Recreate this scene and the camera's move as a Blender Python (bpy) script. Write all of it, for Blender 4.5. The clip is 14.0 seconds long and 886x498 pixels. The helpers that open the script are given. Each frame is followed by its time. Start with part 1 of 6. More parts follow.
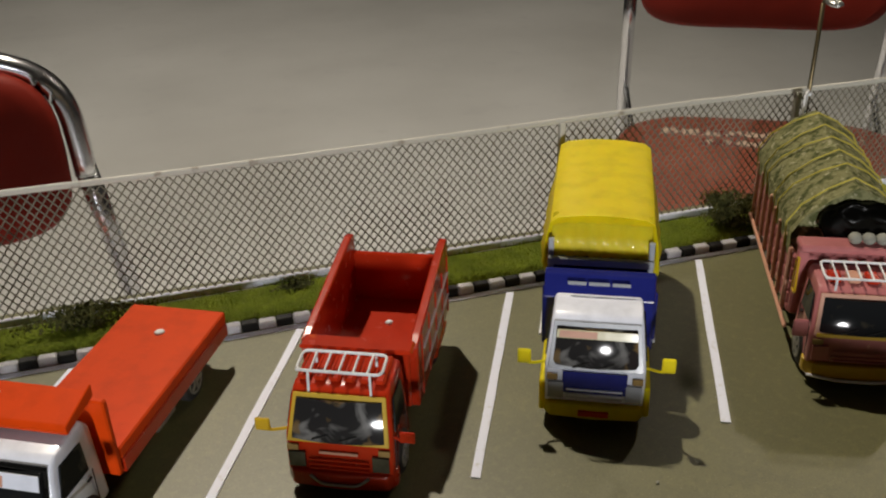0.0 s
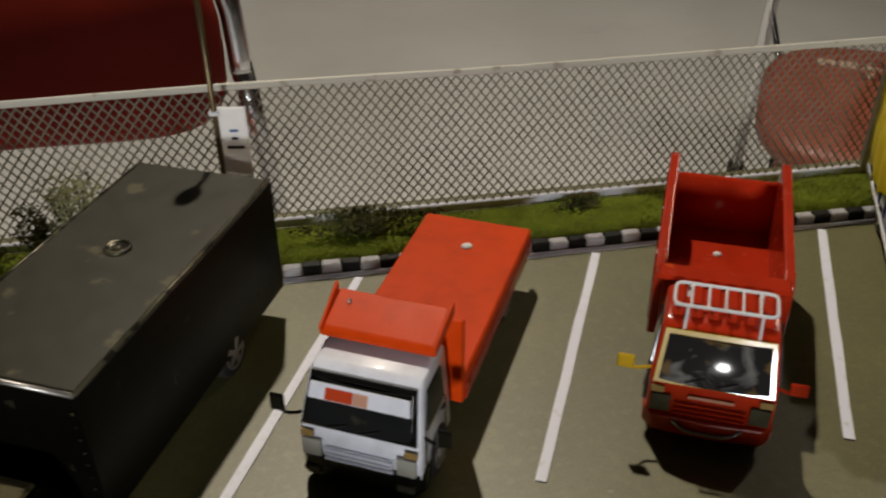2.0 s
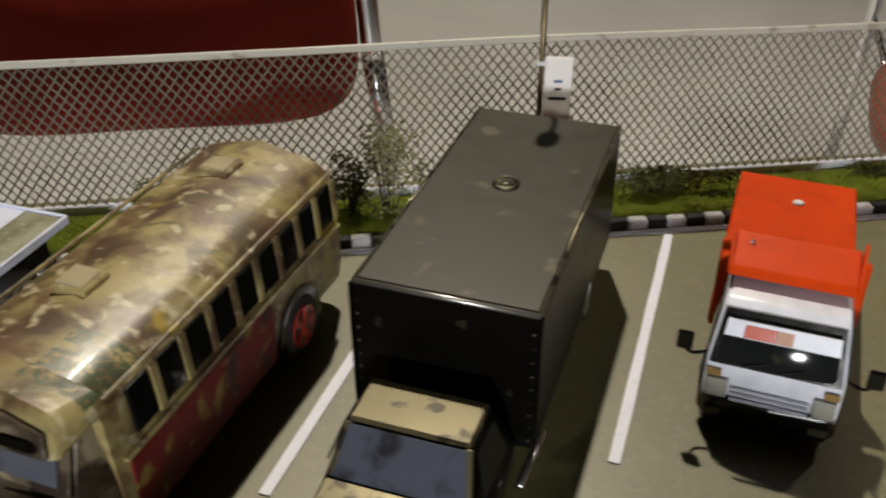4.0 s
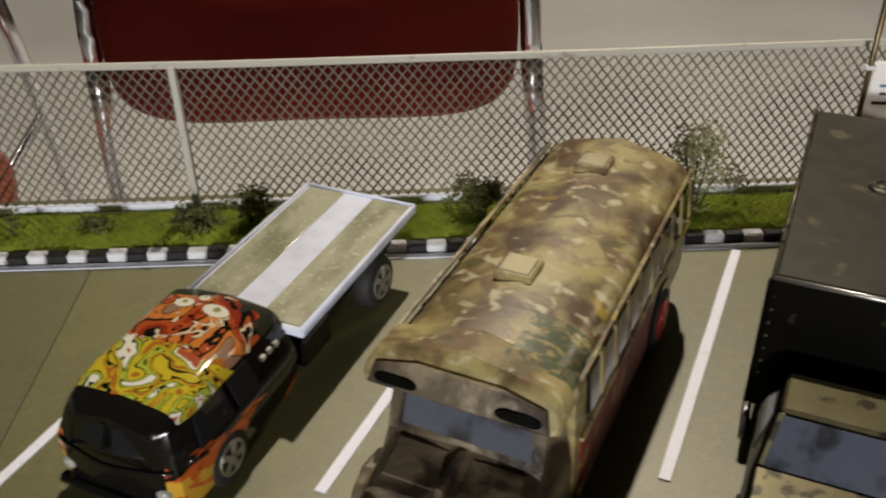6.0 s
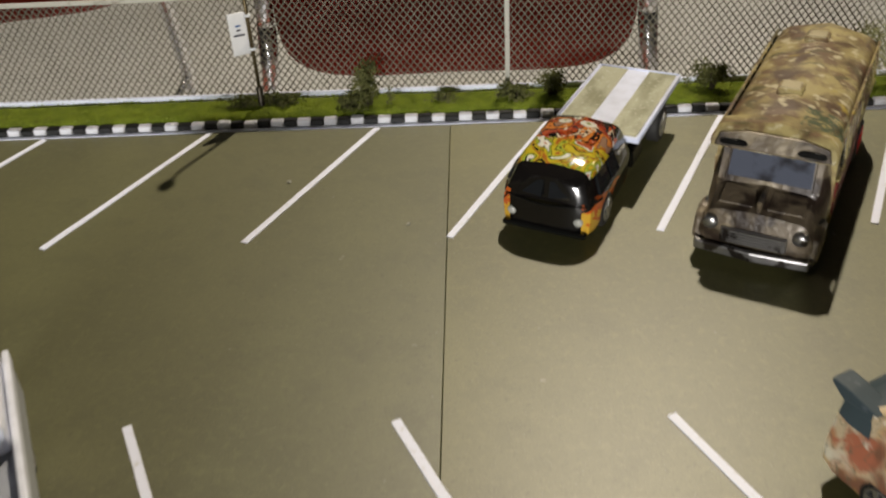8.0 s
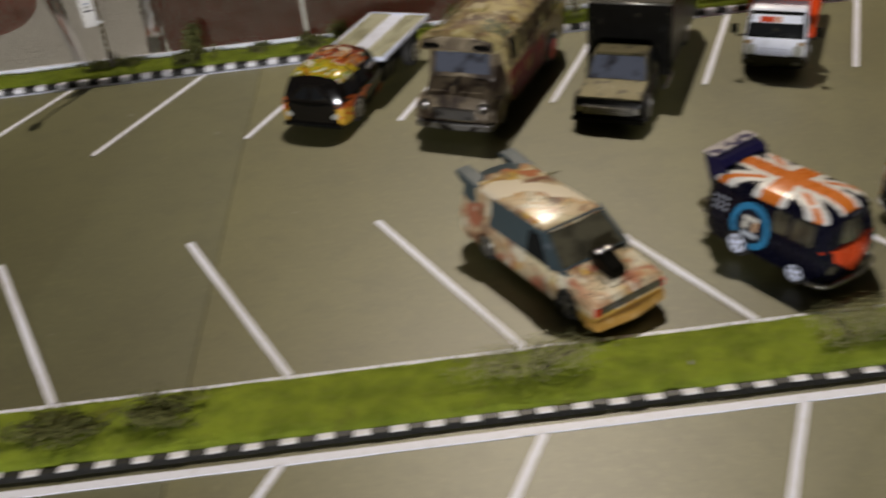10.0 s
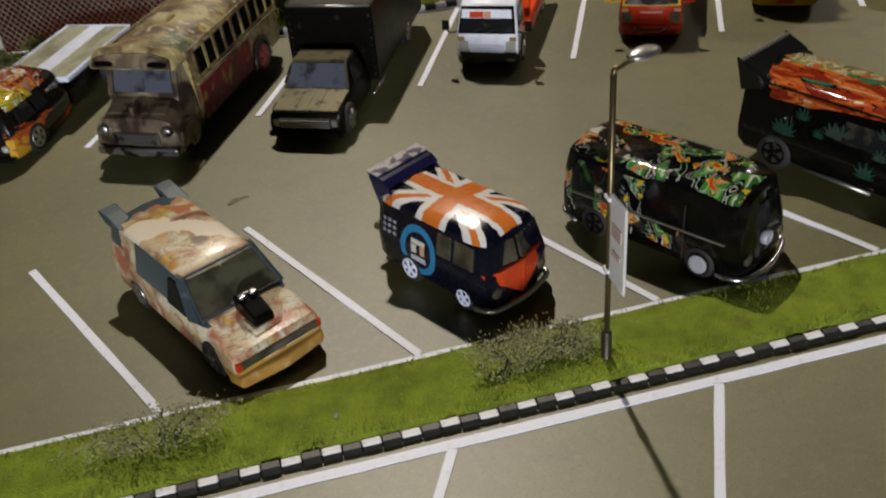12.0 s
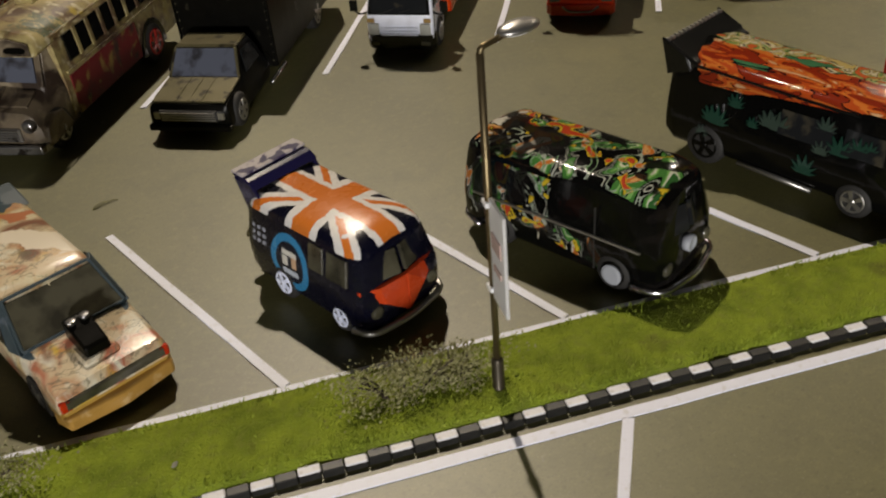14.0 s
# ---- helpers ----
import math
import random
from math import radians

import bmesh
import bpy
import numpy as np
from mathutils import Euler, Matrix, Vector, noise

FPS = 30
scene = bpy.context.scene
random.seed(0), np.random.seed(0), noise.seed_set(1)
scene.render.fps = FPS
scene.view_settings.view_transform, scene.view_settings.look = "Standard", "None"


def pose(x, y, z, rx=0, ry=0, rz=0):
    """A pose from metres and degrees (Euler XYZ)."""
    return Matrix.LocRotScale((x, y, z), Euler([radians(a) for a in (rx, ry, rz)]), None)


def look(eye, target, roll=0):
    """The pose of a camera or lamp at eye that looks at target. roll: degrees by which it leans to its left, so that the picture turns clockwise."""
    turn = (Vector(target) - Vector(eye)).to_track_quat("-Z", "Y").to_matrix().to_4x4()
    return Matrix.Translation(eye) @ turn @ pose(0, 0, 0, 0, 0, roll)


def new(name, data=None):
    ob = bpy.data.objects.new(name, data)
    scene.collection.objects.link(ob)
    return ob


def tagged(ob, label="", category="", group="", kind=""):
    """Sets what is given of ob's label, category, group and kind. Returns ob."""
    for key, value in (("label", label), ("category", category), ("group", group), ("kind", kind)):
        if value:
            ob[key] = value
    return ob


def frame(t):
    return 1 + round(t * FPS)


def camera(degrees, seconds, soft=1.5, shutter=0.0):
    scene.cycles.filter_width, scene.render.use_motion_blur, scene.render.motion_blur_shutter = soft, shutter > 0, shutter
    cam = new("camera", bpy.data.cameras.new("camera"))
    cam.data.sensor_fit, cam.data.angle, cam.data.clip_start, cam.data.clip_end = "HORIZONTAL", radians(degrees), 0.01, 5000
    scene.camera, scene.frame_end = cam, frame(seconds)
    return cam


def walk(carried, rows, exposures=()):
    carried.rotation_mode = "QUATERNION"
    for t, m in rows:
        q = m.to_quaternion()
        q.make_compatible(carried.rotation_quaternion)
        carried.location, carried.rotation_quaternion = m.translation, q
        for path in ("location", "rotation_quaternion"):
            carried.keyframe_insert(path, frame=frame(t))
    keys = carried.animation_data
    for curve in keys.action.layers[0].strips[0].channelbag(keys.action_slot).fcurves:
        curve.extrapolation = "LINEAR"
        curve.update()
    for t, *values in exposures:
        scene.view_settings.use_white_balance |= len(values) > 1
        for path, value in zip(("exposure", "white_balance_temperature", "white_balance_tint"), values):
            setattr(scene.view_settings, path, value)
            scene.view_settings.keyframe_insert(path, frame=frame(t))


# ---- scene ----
cam = camera(51.3, 14.0, soft=2.05, shutter=0.4)
PATH = [
    (0, (0.021, 0.054, 0.182), (0.479, 1.755, -0.765), -1.8),
    (0.5, (0.021, 0.072, 0.178), (0.481, 1.735, -0.834), -0.0),
    (1, (0.01, 0.085, 0.175), (0.398, 1.731, -0.892), 0.3),
    (1.5, (-0.021, 0.096, 0.17), (0.312, 1.742, -0.915), -0.3),
    (2, (-0.048, 0.097, 0.168), (0.228, 1.748, -0.927), -0.5),
    (2.5, (-0.058, 0.097, 0.165), (0.155, 1.75, -0.94), -1.2),
    (3, (-0.072, 0.096, 0.16), (0.1, 1.76, -0.936), -1.9),
    (3.5, (-0.099, 0.095, 0.157), (0.06, 1.77, -0.924), -1.6),
    (4, (-0.133, 0.102, 0.154), (0.057, 1.772, -0.93), -0.3),
    (4.2, (-0.143, 0.103, 0.155), (0.033, 1.772, -0.934), -0.2),
    (6.3, (-0.222, 0.098, 0.162), (-0.215, 1.773, -0.93), -1.4),
    (6.5, (-0.234, 0.089, 0.166), (-0.229, 1.766, -0.922), -1.2),
    (7, (-0.261, 0.058, 0.178), (-0.281, 1.723, -0.93), -1.5),
    (7.5, (-0.288, 0.012, 0.188), (-0.354, 1.662, -0.941), -2.9),
    (7.7, (-0.3, -0.011, 0.189), (-0.379, 1.641, -0.937), -3.1),
    (9.8, (-0.253, -0.176, 0.199), (-0.291, 1.498, -0.896), -6.4),
    (10, (-0.228, -0.183, 0.2), (-0.196, 1.49, -0.895), -6.2),
    (10.5, (-0.182, -0.183, 0.207), (-0.018, 1.466, -0.913), -5.6),
    (11, (-0.163, -0.178, 0.207), (0.096, 1.454, -0.919), -4.7),
    (11.5, (-0.16, -0.172, 0.201), (0.133, 1.459, -0.919), -4.7),
    (12, (-0.151, -0.158, 0.19), (0.154, 1.454, -0.955), -5.7),
    (12.5, (-0.148, -0.141, 0.175), (0.176, 1.407, -1.049), -5.4),
    (13, (-0.141, -0.129, 0.168), (0.22, 1.412, -1.053), -4.8),
    (13.5, (-0.135, -0.126, 0.167), (0.276, 1.427, -1.025), -3.8),
    (14, (-0.116, -0.129, 0.169), (0.235, 1.458, -0.997), -5.4),
]
walk(cam, [(t, look(eye, target, roll)) for t, eye, target, roll in PATH], [(0, -0.1, 7350, 10), (0.6, -0.22, 7600, 10), (1.2, -0.28, 7600, 10), (2, -0.4, 7550, 10), (3, -0.18, 7450, 10), (4.2, -0.02, 7500, 10), (6.5, 0.08, 7600, 10), (7.7, 0.22, 7600, 10), (10, -0.06, 7500, 12), (12, -0.08, 7150, 12), (13, -0.1, 7250, 12), (14, -0.08, 7850, 12)])

# ---- light: two bright room lamps behind the table, a cool lamp across the hall, an added downlight for the far floor ----
def lamp(kind, name, place, power, colour, size, aim=None):
    data = bpy.data.lights.new(name, kind)
    data.energy, data.color = power, colour
    if kind == "AREA":
        data.shape, data.size = "DISK", size
    else:
        data.shadow_soft_size = size
    if kind == "SPOT":
        data.spot_size, data.spot_blend = radians(92), 0.5
    ob = new(name, data)
    ob.matrix_world = look(place, aim) if aim else Matrix.Translation(place)
    return ob


lamp("POINT", "key_lamp", (-0.02, 1.18, 1.44), 96.0, (1.0, 0.955, 0.88), 0.022)
lamp("POINT", "side_lamp", (0.95, 0.94, 0.78), 7.0, (1.0, 0.94, 0.82), 0.02)
# added fill from overhead, only brightens the floor behind the table
lamp("SPOT", "far_floor_fill", (-0.25, 3.4, 2.36), 108.0, (1.0, 0.97, 0.93), 0.12, (-0.25, 3.4, 0.0))
lamp("AREA", "hall_lamp", (-0.75, -2.2, 0.30), 52.0, (0.84, 0.90, 1.0), 0.24, (-0.1, 1.0, 0.06))
world = bpy.data.worlds.new("room_light")
scene.world = world
world.use_nodes = True
world.node_tree.nodes["Background"].inputs[0].default_value = (0.9, 0.92, 1.0, 1)
world.node_tree.nodes["Background"].inputs[1].default_value = 0.001


# ---- materials ----
class Ex:
    """A value in a node tree that can be reckoned with."""

    def __init__(self, tree, sock):
        self.t, self.s = tree, sock

    def op(self, kind, other=None, third=None):
        n = self.t.nodes.new("ShaderNodeMath")
        n.operation = kind
        for i, v in enumerate((self, other, third)):
            if v is None:
                continue
            if isinstance(v, Ex):
                self.t.links.new(v.s, n.inputs[i])
            else:
                n.inputs[i].default_value = v
        return Ex(self.t, n.outputs[0])

    def __add__(self, o): return self.op("ADD", o)
    def __sub__(self, o): return self.op("SUBTRACT", o)
    def __mul__(self, o): return self.op("MULTIPLY", o)
    def __truediv__(self, o): return self.op("DIVIDE", o)
    def absd(self): return self.op("ABSOLUTE")
    def lt(self, o): return self.op("LESS_THAN", o)
    def gt(self, o): return self.op("GREATER_THAN", o)
    def lo(self, o): return self.op("MINIMUM", o)
    def hi(self, o): return self.op("MAXIMUM", o)

    def ramp(self, a, b):
        n = self.t.nodes.new("ShaderNodeMapRange")
        self.t.links.new(self.s, n.inputs[0])
        n.inputs[1].default_value, n.inputs[2].default_value = a, b
        return Ex(self.t, n.outputs[0])


class Paint:
    """A principled material under construction: coordinates in metres of the object, colours laid over each other."""

    def __init__(self, name, colour, rough=0.5, metal=0.0, coat=0.0, spec=0.5):
        self.m = bpy.data.materials.new(name)
        self.m.use_nodes = True
        self.t = self.m.node_tree
        self.b = self.t.nodes["Principled BSDF"]
        self.b.inputs["Roughness"].default_value = rough
        self.b.inputs["Metallic"].default_value = metal
        self.b.inputs["Coat Weight"].default_value = coat
        self.b.inputs["Coat Roughness"].default_value = 0.06
        self.b.inputs["Specular IOR Level"].default_value = spec
        self.co = self.t.nodes.new("ShaderNodeTexCoord").outputs["Object"]
        n = self.t.nodes.new("ShaderNodeRGB")
        n.outputs[0].default_value = (*colour, 1)
        self.c = n.outputs[0]
        self.t.links.new(self.c, self.b.inputs["Base Color"])

    def xyz(self):
        n = self.t.nodes.new("ShaderNodeSeparateXYZ")
        self.t.links.new(self.co, n.inputs[0])
        return [Ex(self.t, o) for o in n.outputs]

    def moved(self, scale, shift=(0, 0, 0)):
        n = self.t.nodes.new("ShaderNodeMapping")
        self.t.links.new(self.co, n.inputs[0])
        n.inputs["Scale"].default_value = scale
        n.inputs["Location"].default_value = shift
        return n.outputs[0]

    def noise(self, scale, detail=3.0, stretch=(1, 1, 1), shift=(0, 0, 0), twist=0.0):
        n = self.t.nodes.new("ShaderNodeTexNoise")
        self.t.links.new(self.moved(stretch, shift), n.inputs["Vector"])
        n.inputs["Scale"].default_value, n.inputs["Detail"].default_value = scale, detail
        n.inputs["Distortion"].default_value = twist
        return Ex(self.t, n.outputs[0])

    def cells(self, scale, feature="F1", stretch=(1, 1, 1), shift=(0, 0, 0)):
        n = self.t.nodes.new("ShaderNodeTexVoronoi")
        n.feature = feature
        self.t.links.new(self.moved(stretch, shift), n.inputs["Vector"])
        n.inputs["Scale"].default_value = scale
        return Ex(self.t, n.outputs[0])

    def over(self, colour, mask):
        n = self.t.nodes.new("ShaderNodeMix")
        n.data_type = "RGBA"
        self.t.links.new(mask.s, n.inputs["Factor"])
        self.t.links.new(self.c, n.inputs["A"])
        n.inputs["B"].default_value = (*colour, 1)
        self.c = n.outputs["Result"]
        self.t.links.new(self.c, self.b.inputs["Base Color"])
        return self

    def bump(self, height, strength, distance):
        n = self.t.nodes.new("ShaderNodeBump")
        self.t.links.new(height.s, n.inputs["Height"])
        n.inputs["Strength"].default_value, n.inputs["Distance"].default_value = strength, distance
        self.t.links.new(n.outputs[0], self.b.inputs["Normal"])
        return self

    def rough(self, value):
        self.t.links.new(value.s, self.b.inputs["Roughness"])
        return self


def enamel(name, colour, rough=0.28, wear=0.12, metal=0.0, coat=0.35, spec=0.3):
    """Model-car paint: a little uneven, chipped and dusty."""
    p = Paint(name, colour, rough, metal, coat, spec)
    p.over([c * 0.72 for c in colour], p.noise(140, 4).ramp(0.45, 0.75) * 0.6)
    p.over([min(1, c * 1.15 + 0.004) for c in colour], p.noise(900, 2).ramp(0.55, 0.8) * wear * 2)
    p.rough(p.noise(220, 3) * 0.16 + (rough - 0.07))
    p.bump(p.noise(700, 2), 0.06, 0.0003)
    return p


def plain(name, colour, rough=0.5, metal=0.0, wear=0.15):
    p = Paint(name, colour, rough, metal)
    p.over([c * 0.6 for c in colour], p.noise(260, 4).ramp(0.45, 0.8) * wear * 3)
    p.bump(p.noise(1200, 2), 0.2, 0.0002)
    return p


def asphalt(name, tone):
    p = Paint(name, tone, 0.48, spec=0.8)
    p.over([c * 0.78 for c in tone], p.noise(9, 4, shift=(3, 1, 0)).ramp(0.42, 0.66))
    p.over([c * 1.28 for c in tone], p.noise(26, 5).ramp(0.52, 0.78) * 0.5)
    p.over([c * 0.70 for c in tone], p.noise(70, 5, shift=(5, 8, 0)).ramp(0.50, 0.70) * 0.55)
    p.over([c * 1.22 for c in tone], p.noise(330, 4, shift=(2, 6, 0)).ramp(0.52, 0.68) * 0.5)
    p.over([c * 0.6 for c in tone], p.noise(480, 3, shift=(9, 6, 0)).ramp(0.60, 0.70) * 0.5)
    p.over([c * 0.55 for c in tone], p.noise(1300, 2).ramp(0.55, 0.7) * 0.55)
    p.over([c * 1.7 for c in tone], p.noise(1700, 1, shift=(1, 5, 2)).ramp(0.64, 0.74) * 0.6)
    p.over((0.3, 0.29, 0.25), p.noise(160, 2, shift=(7, 2, 0)).ramp(0.74, 0.8) * 0.5)
    p.over((0.36, 0.34, 0.27), p.noise(2300, 1, shift=(3, 3, 1)).ramp(0.70, 0.76) * 0.45)
    p.bump(p.noise(2200, 2), 0.12, 0.0003)
    return p.m


M_ROAD = asphalt("sanded_asphalt", (0.132, 0.125, 0.044))
M_ROAD_DARK = asphalt("sanded_asphalt_dark", (0.108, 0.106, 0.043))
p = Paint("road_line_white", (0.80, 0.83, 0.97), 0.5)
p.over((0.50, 0.48, 0.44), p.noise(420, 4).ramp(0.58, 0.80) * 0.6)
p.bump(p.noise(1200, 2), 0.3, 0.0003)
M_LINE = p.m
p = Paint("kerb_white", (0.78, 0.78, 0.82), 0.55)
p.over((0.3, 0.28, 0.24), p.noise(500, 4).ramp(0.55, 0.75) * 0.7)
M_KERB_W = p.m
p = Paint("kerb_black", (0.009, 0.009, 0.008), 0.5)
p.over((0.035, 0.032, 0.026), p.noise(500, 4).ramp(0.58, 0.75))
M_KERB_B = p.m
p = Paint("turf", (0.25, 0.32, 0.034), 0.9, spec=0.15)
p.over((0.15, 0.20, 0.022), p.noise(120, 4).ramp(0.4, 0.7))
p.over((0.20, 0.23, 0.045), p.noise(420, 3).ramp(0.5, 0.8) * 0.8)
p.over((0.11, 0.085, 0.03), p.noise(60, 4, shift=(4, 4, 0)).ramp(0.62, 0.75) * 0.7)
p.bump(p.noise(1600, 3), 0.9, 0.0012)
M_TURF = p.m
p = Paint("grass_blades", (0.31, 0.385, 0.046), 0.8, spec=0.2)
p.over((0.16, 0.22, 0.024), p.noise(90, 4).ramp(0.4, 0.65))
p.over((0.34, 0.36, 0.09), p.noise(500, 2).ramp(0.55, 0.75))
M_BLADE = p.m
p = Paint("shrub_foam", (0.12, 0.125, 0.045), 0.95, spec=0.1)
p.over((0.21, 0.21, 0.08), p.noise(300, 3).ramp(0.45, 0.7))
p.over((0.045, 0.050, 0.018), p.noise(220, 3, shift=(5, 5, 5)).ramp(0.5, 0.7))
M_SHRUB = p.m
p = Paint("shrub_pale", (0.36, 0.35, 0.18), 0.95, spec=0.1)
p.over((0.13, 0.125, 0.055), p.noise(260, 3).ramp(0.4, 0.7))
M_SHRUB_P = p.m
M_TWIG = plain("twig", (0.045, 0.032, 0.02), 0.8).m
p = Paint("fence_paint", (0.50, 0.48, 0.42), 0.5)
p.over((0.20, 0.15, 0.10), p.noise(160, 4).ramp(0.62, 0.75) * 0.8)
p.bump(p.noise(900, 2), 0.25, 0.0004)
M_FENCE = p.m
p = Paint("fence_wire", (0.21, 0.195, 0.155), 0.5, 0.0)
p.over((0.11, 0.10, 0.07), p.noise(90, 3).ramp(0.4, 0.7) * 0.8)
M_WIRE = p.m
M_BRASS = plain("aged_brass", (0.17, 0.13, 0.07), 0.38, 0.85).m
M_POLE = plain("dark_pole", (0.055, 0.045, 0.03), 0.4, 0.5).m
M_RUBBER = plain("black_rubber", (0.018, 0.017, 0.016), 0.7).m
M_CHROME = plain("chrome", (0.80, 0.80, 0.83), 0.22, 1.0, 0.05).m
M_SATIN = plain("satin_metal", (0.45, 0.44, 0.42), 0.35, 0.9).m
M_CARD = plain("white_card", (0.74, 0.75, 0.77), 0.6, wear=0.04).m
p = plain("sign_card", (0.78, 0.79, 0.82), 0.55, wear=0.04)
p.b.inputs["Subsurface Weight"].default_value = 0.8
p.b.inputs["Subsurface Radius"].default_value = (0.004, 0.004, 0.004)
p.b.inputs["Subsurface Scale"].default_value = 1.0
M_BOARD = p.m
M_INK = plain("ink", (0.03, 0.03, 0.05), 0.6).m
M_PALE_INK = plain("faded_ink", (0.55, 0.40, 0.36), 0.6).m
M_BLUE_INK = plain("blue_ink", (0.08, 0.16, 0.34), 0.6).m
p = Paint("red_vinyl", (0.25, 0.023, 0.014), 0.5, coat=0.0, spec=0.15)
p.over((0.19, 0.016, 0.010), p.noise(6, 3).ramp(0.4, 0.7))
p.bump(p.noise(900, 3), 0.25, 0.0006)
M_VINYL = p.m
p = Paint("seat_vinyl", (0.27, 0.070, 0.040), 0.45, coat=0.1)
p.over((0.21, 0.050, 0.030), p.noise(7, 3).ramp(0.4, 0.7))
p.bump(p.noise(900, 3), 0.25, 0.0006)
M_SEAT = p.m
p = Paint("pale_floor", (0.66, 0.655, 0.63), 0.22, spec=0.4)
p.over((0.55, 0.545, 0.52), p.noise(1.6, 4).ramp(0.35, 0.7))
p.over((0.48, 0.475, 0.47), p.noise(9, 5).ramp(0.6, 0.8) * 0.4)
p.rough(p.noise(4, 4) * 0.25 + 0.22)
M_FLOOR = p.m
p = Paint("room_wall", (0.035, 0.034, 0.032), 0.9)
p.over((0.026, 0.025, 0.024), p.noise(2, 4).ramp(0.4, 0.7))
M_WALL = p.m
M_TABLE = plain("table_board", (0.30, 0.24, 0.17), 0.6).m


# ---- mesh helpers ----
def part(name, bm, material, parent=None, label="", smooth=False):
    """One bmesh becomes one mesh object, under a thing or part when one is given."""
    bmesh.ops.recalc_face_normals(bm, faces=bm.faces[:])
    me = bpy.data.meshes.new(name)
    bm.to_mesh(me)
    bm.free()
    for m in (material if isinstance(material, (list, tuple)) else [material]):
        me.materials.append(m)
    if smooth:
        for f in me.polygons:
            f.use_smooth = True
    ob = new(name, me)
    if parent is not None:
        ob.parent = parent
    if label:
        ob["label"] = label
    return ob


def piece(name, me, parent, m, label=""):
    """One more object on a mesh that is shared."""
    ob = new(name, me)
    ob.parent = parent
    ob.matrix_basis = m
    if label:
        ob["label"] = label
    return ob


def base(name, m, label, category, group="", kind=""):
    ob = new(name)
    ob.empty_display_size = 0.01
    ob.matrix_basis = m
    return tagged(ob, label, category, group, kind)


def box(bm, x0, x1, y0, y1, z0, z1, bevel=0.0, seg=1):
    """A box between bounds, with rounded edges."""
    made = bmesh.ops.create_cube(bm, size=1.0)["verts"]
    for v in made:
        v.co = Vector(((x0 + x1) / 2 + v.co.x * (x1 - x0), (y0 + y1) / 2 + v.co.y * (y1 - y0), (z0 + z1) / 2 + v.co.z * (z1 - z0)))
    if bevel:
        edges = list({e for v in made for e in v.link_edges})
        bmesh.ops.bevel(bm, geom=edges, offset=bevel, segments=seg, affect="EDGES", profile=0.5)
    return made


def bx(*a, **k):
    bm = bmesh.new()
    box(bm, *a, **k)
    return bm


def prism(points, a, b, axis="x", bevel=0.0, seg=2, shape=None):
    """A closed outline swept between a and b along an axis. points are (y, z) for x, (x, z) for y, (x, y) for z."""
    bm = bmesh.new()
    rings = []
    for d in (a, b):
        ring = []
        for u, v in points:
            co = {"x": (d, u, v), "y": (u, d, v), "z": (u, v, d)}[axis]
            ring.append(bm.verts.new(co))
        rings.append(ring)
    n = len(points)
    bm.faces.new(rings[0])
    bm.faces.new(rings[1][::-1])
    for i in range(n):
        bm.faces.new((rings[0][i], rings[1][i], rings[1][(i + 1) % n], rings[0][(i + 1) % n]))
    bmesh.ops.recalc_face_normals(bm, faces=bm.faces[:])
    if bevel:
        bmesh.ops.bevel(bm, geom=bm.edges[:], offset=bevel, segments=seg, affect="EDGES", profile=0.5, clamp_overlap=True)
    if shape:
        for v in bm.verts:
            v.co = Vector(shape(*v.co))
    return bm


def slab(points, thick, bevel=0.0):
    """A thin plate: a polygon in space, given by its corners, thickened against its normal on both sides."""
    bm = bmesh.new()
    pts = [Vector(q) for q in points]
    n = Vector((0, 0, 0))
    for i in range(len(pts)):
        n += pts[i].cross(pts[(i + 1) % len(pts)])
    n.normalize()
    top = [bm.verts.new(q + n * thick / 2) for q in pts]
    low = [bm.verts.new(q - n * thick / 2) for q in pts]
    bm.faces.new(top)
    bm.faces.new(low[::-1])
    k = len(pts)
    for i in range(k):
        bm.faces.new((top[i], low[i], low[(i + 1) % k], top[(i + 1) % k]))
    if bevel:
        bmesh.ops.bevel(bm, geom=bm.edges[:], offset=bevel, segments=1, affect="EDGES", clamp_overlap=True)
    return bm


def lathe(profile, seg=16, axis="z", at=(0, 0, 0)):
    """Turned shape: profile of (radius, height)."""
    bm = bmesh.new()
    rings = []
    for r, h in profile:
        ring = []
        for i in range(seg):
            a = 2 * math.pi * i / seg
            c, s = r * math.cos(a), r * math.sin(a)
            co = {"z": (c, s, h), "x": (h, c, s), "y": (c, h, s)}[axis]
            ring.append(bm.verts.new(Vector(co) + Vector(at)))
        rings.append(ring)
    for a, b in zip(rings, rings[1:]):
        for i in range(seg):
            bm.faces.new((a[i], a[(i + 1) % seg], b[(i + 1) % seg], b[i]))
    bm.faces.new(rings[0][::-1])
    bm.faces.new(rings[-1])
    return bm


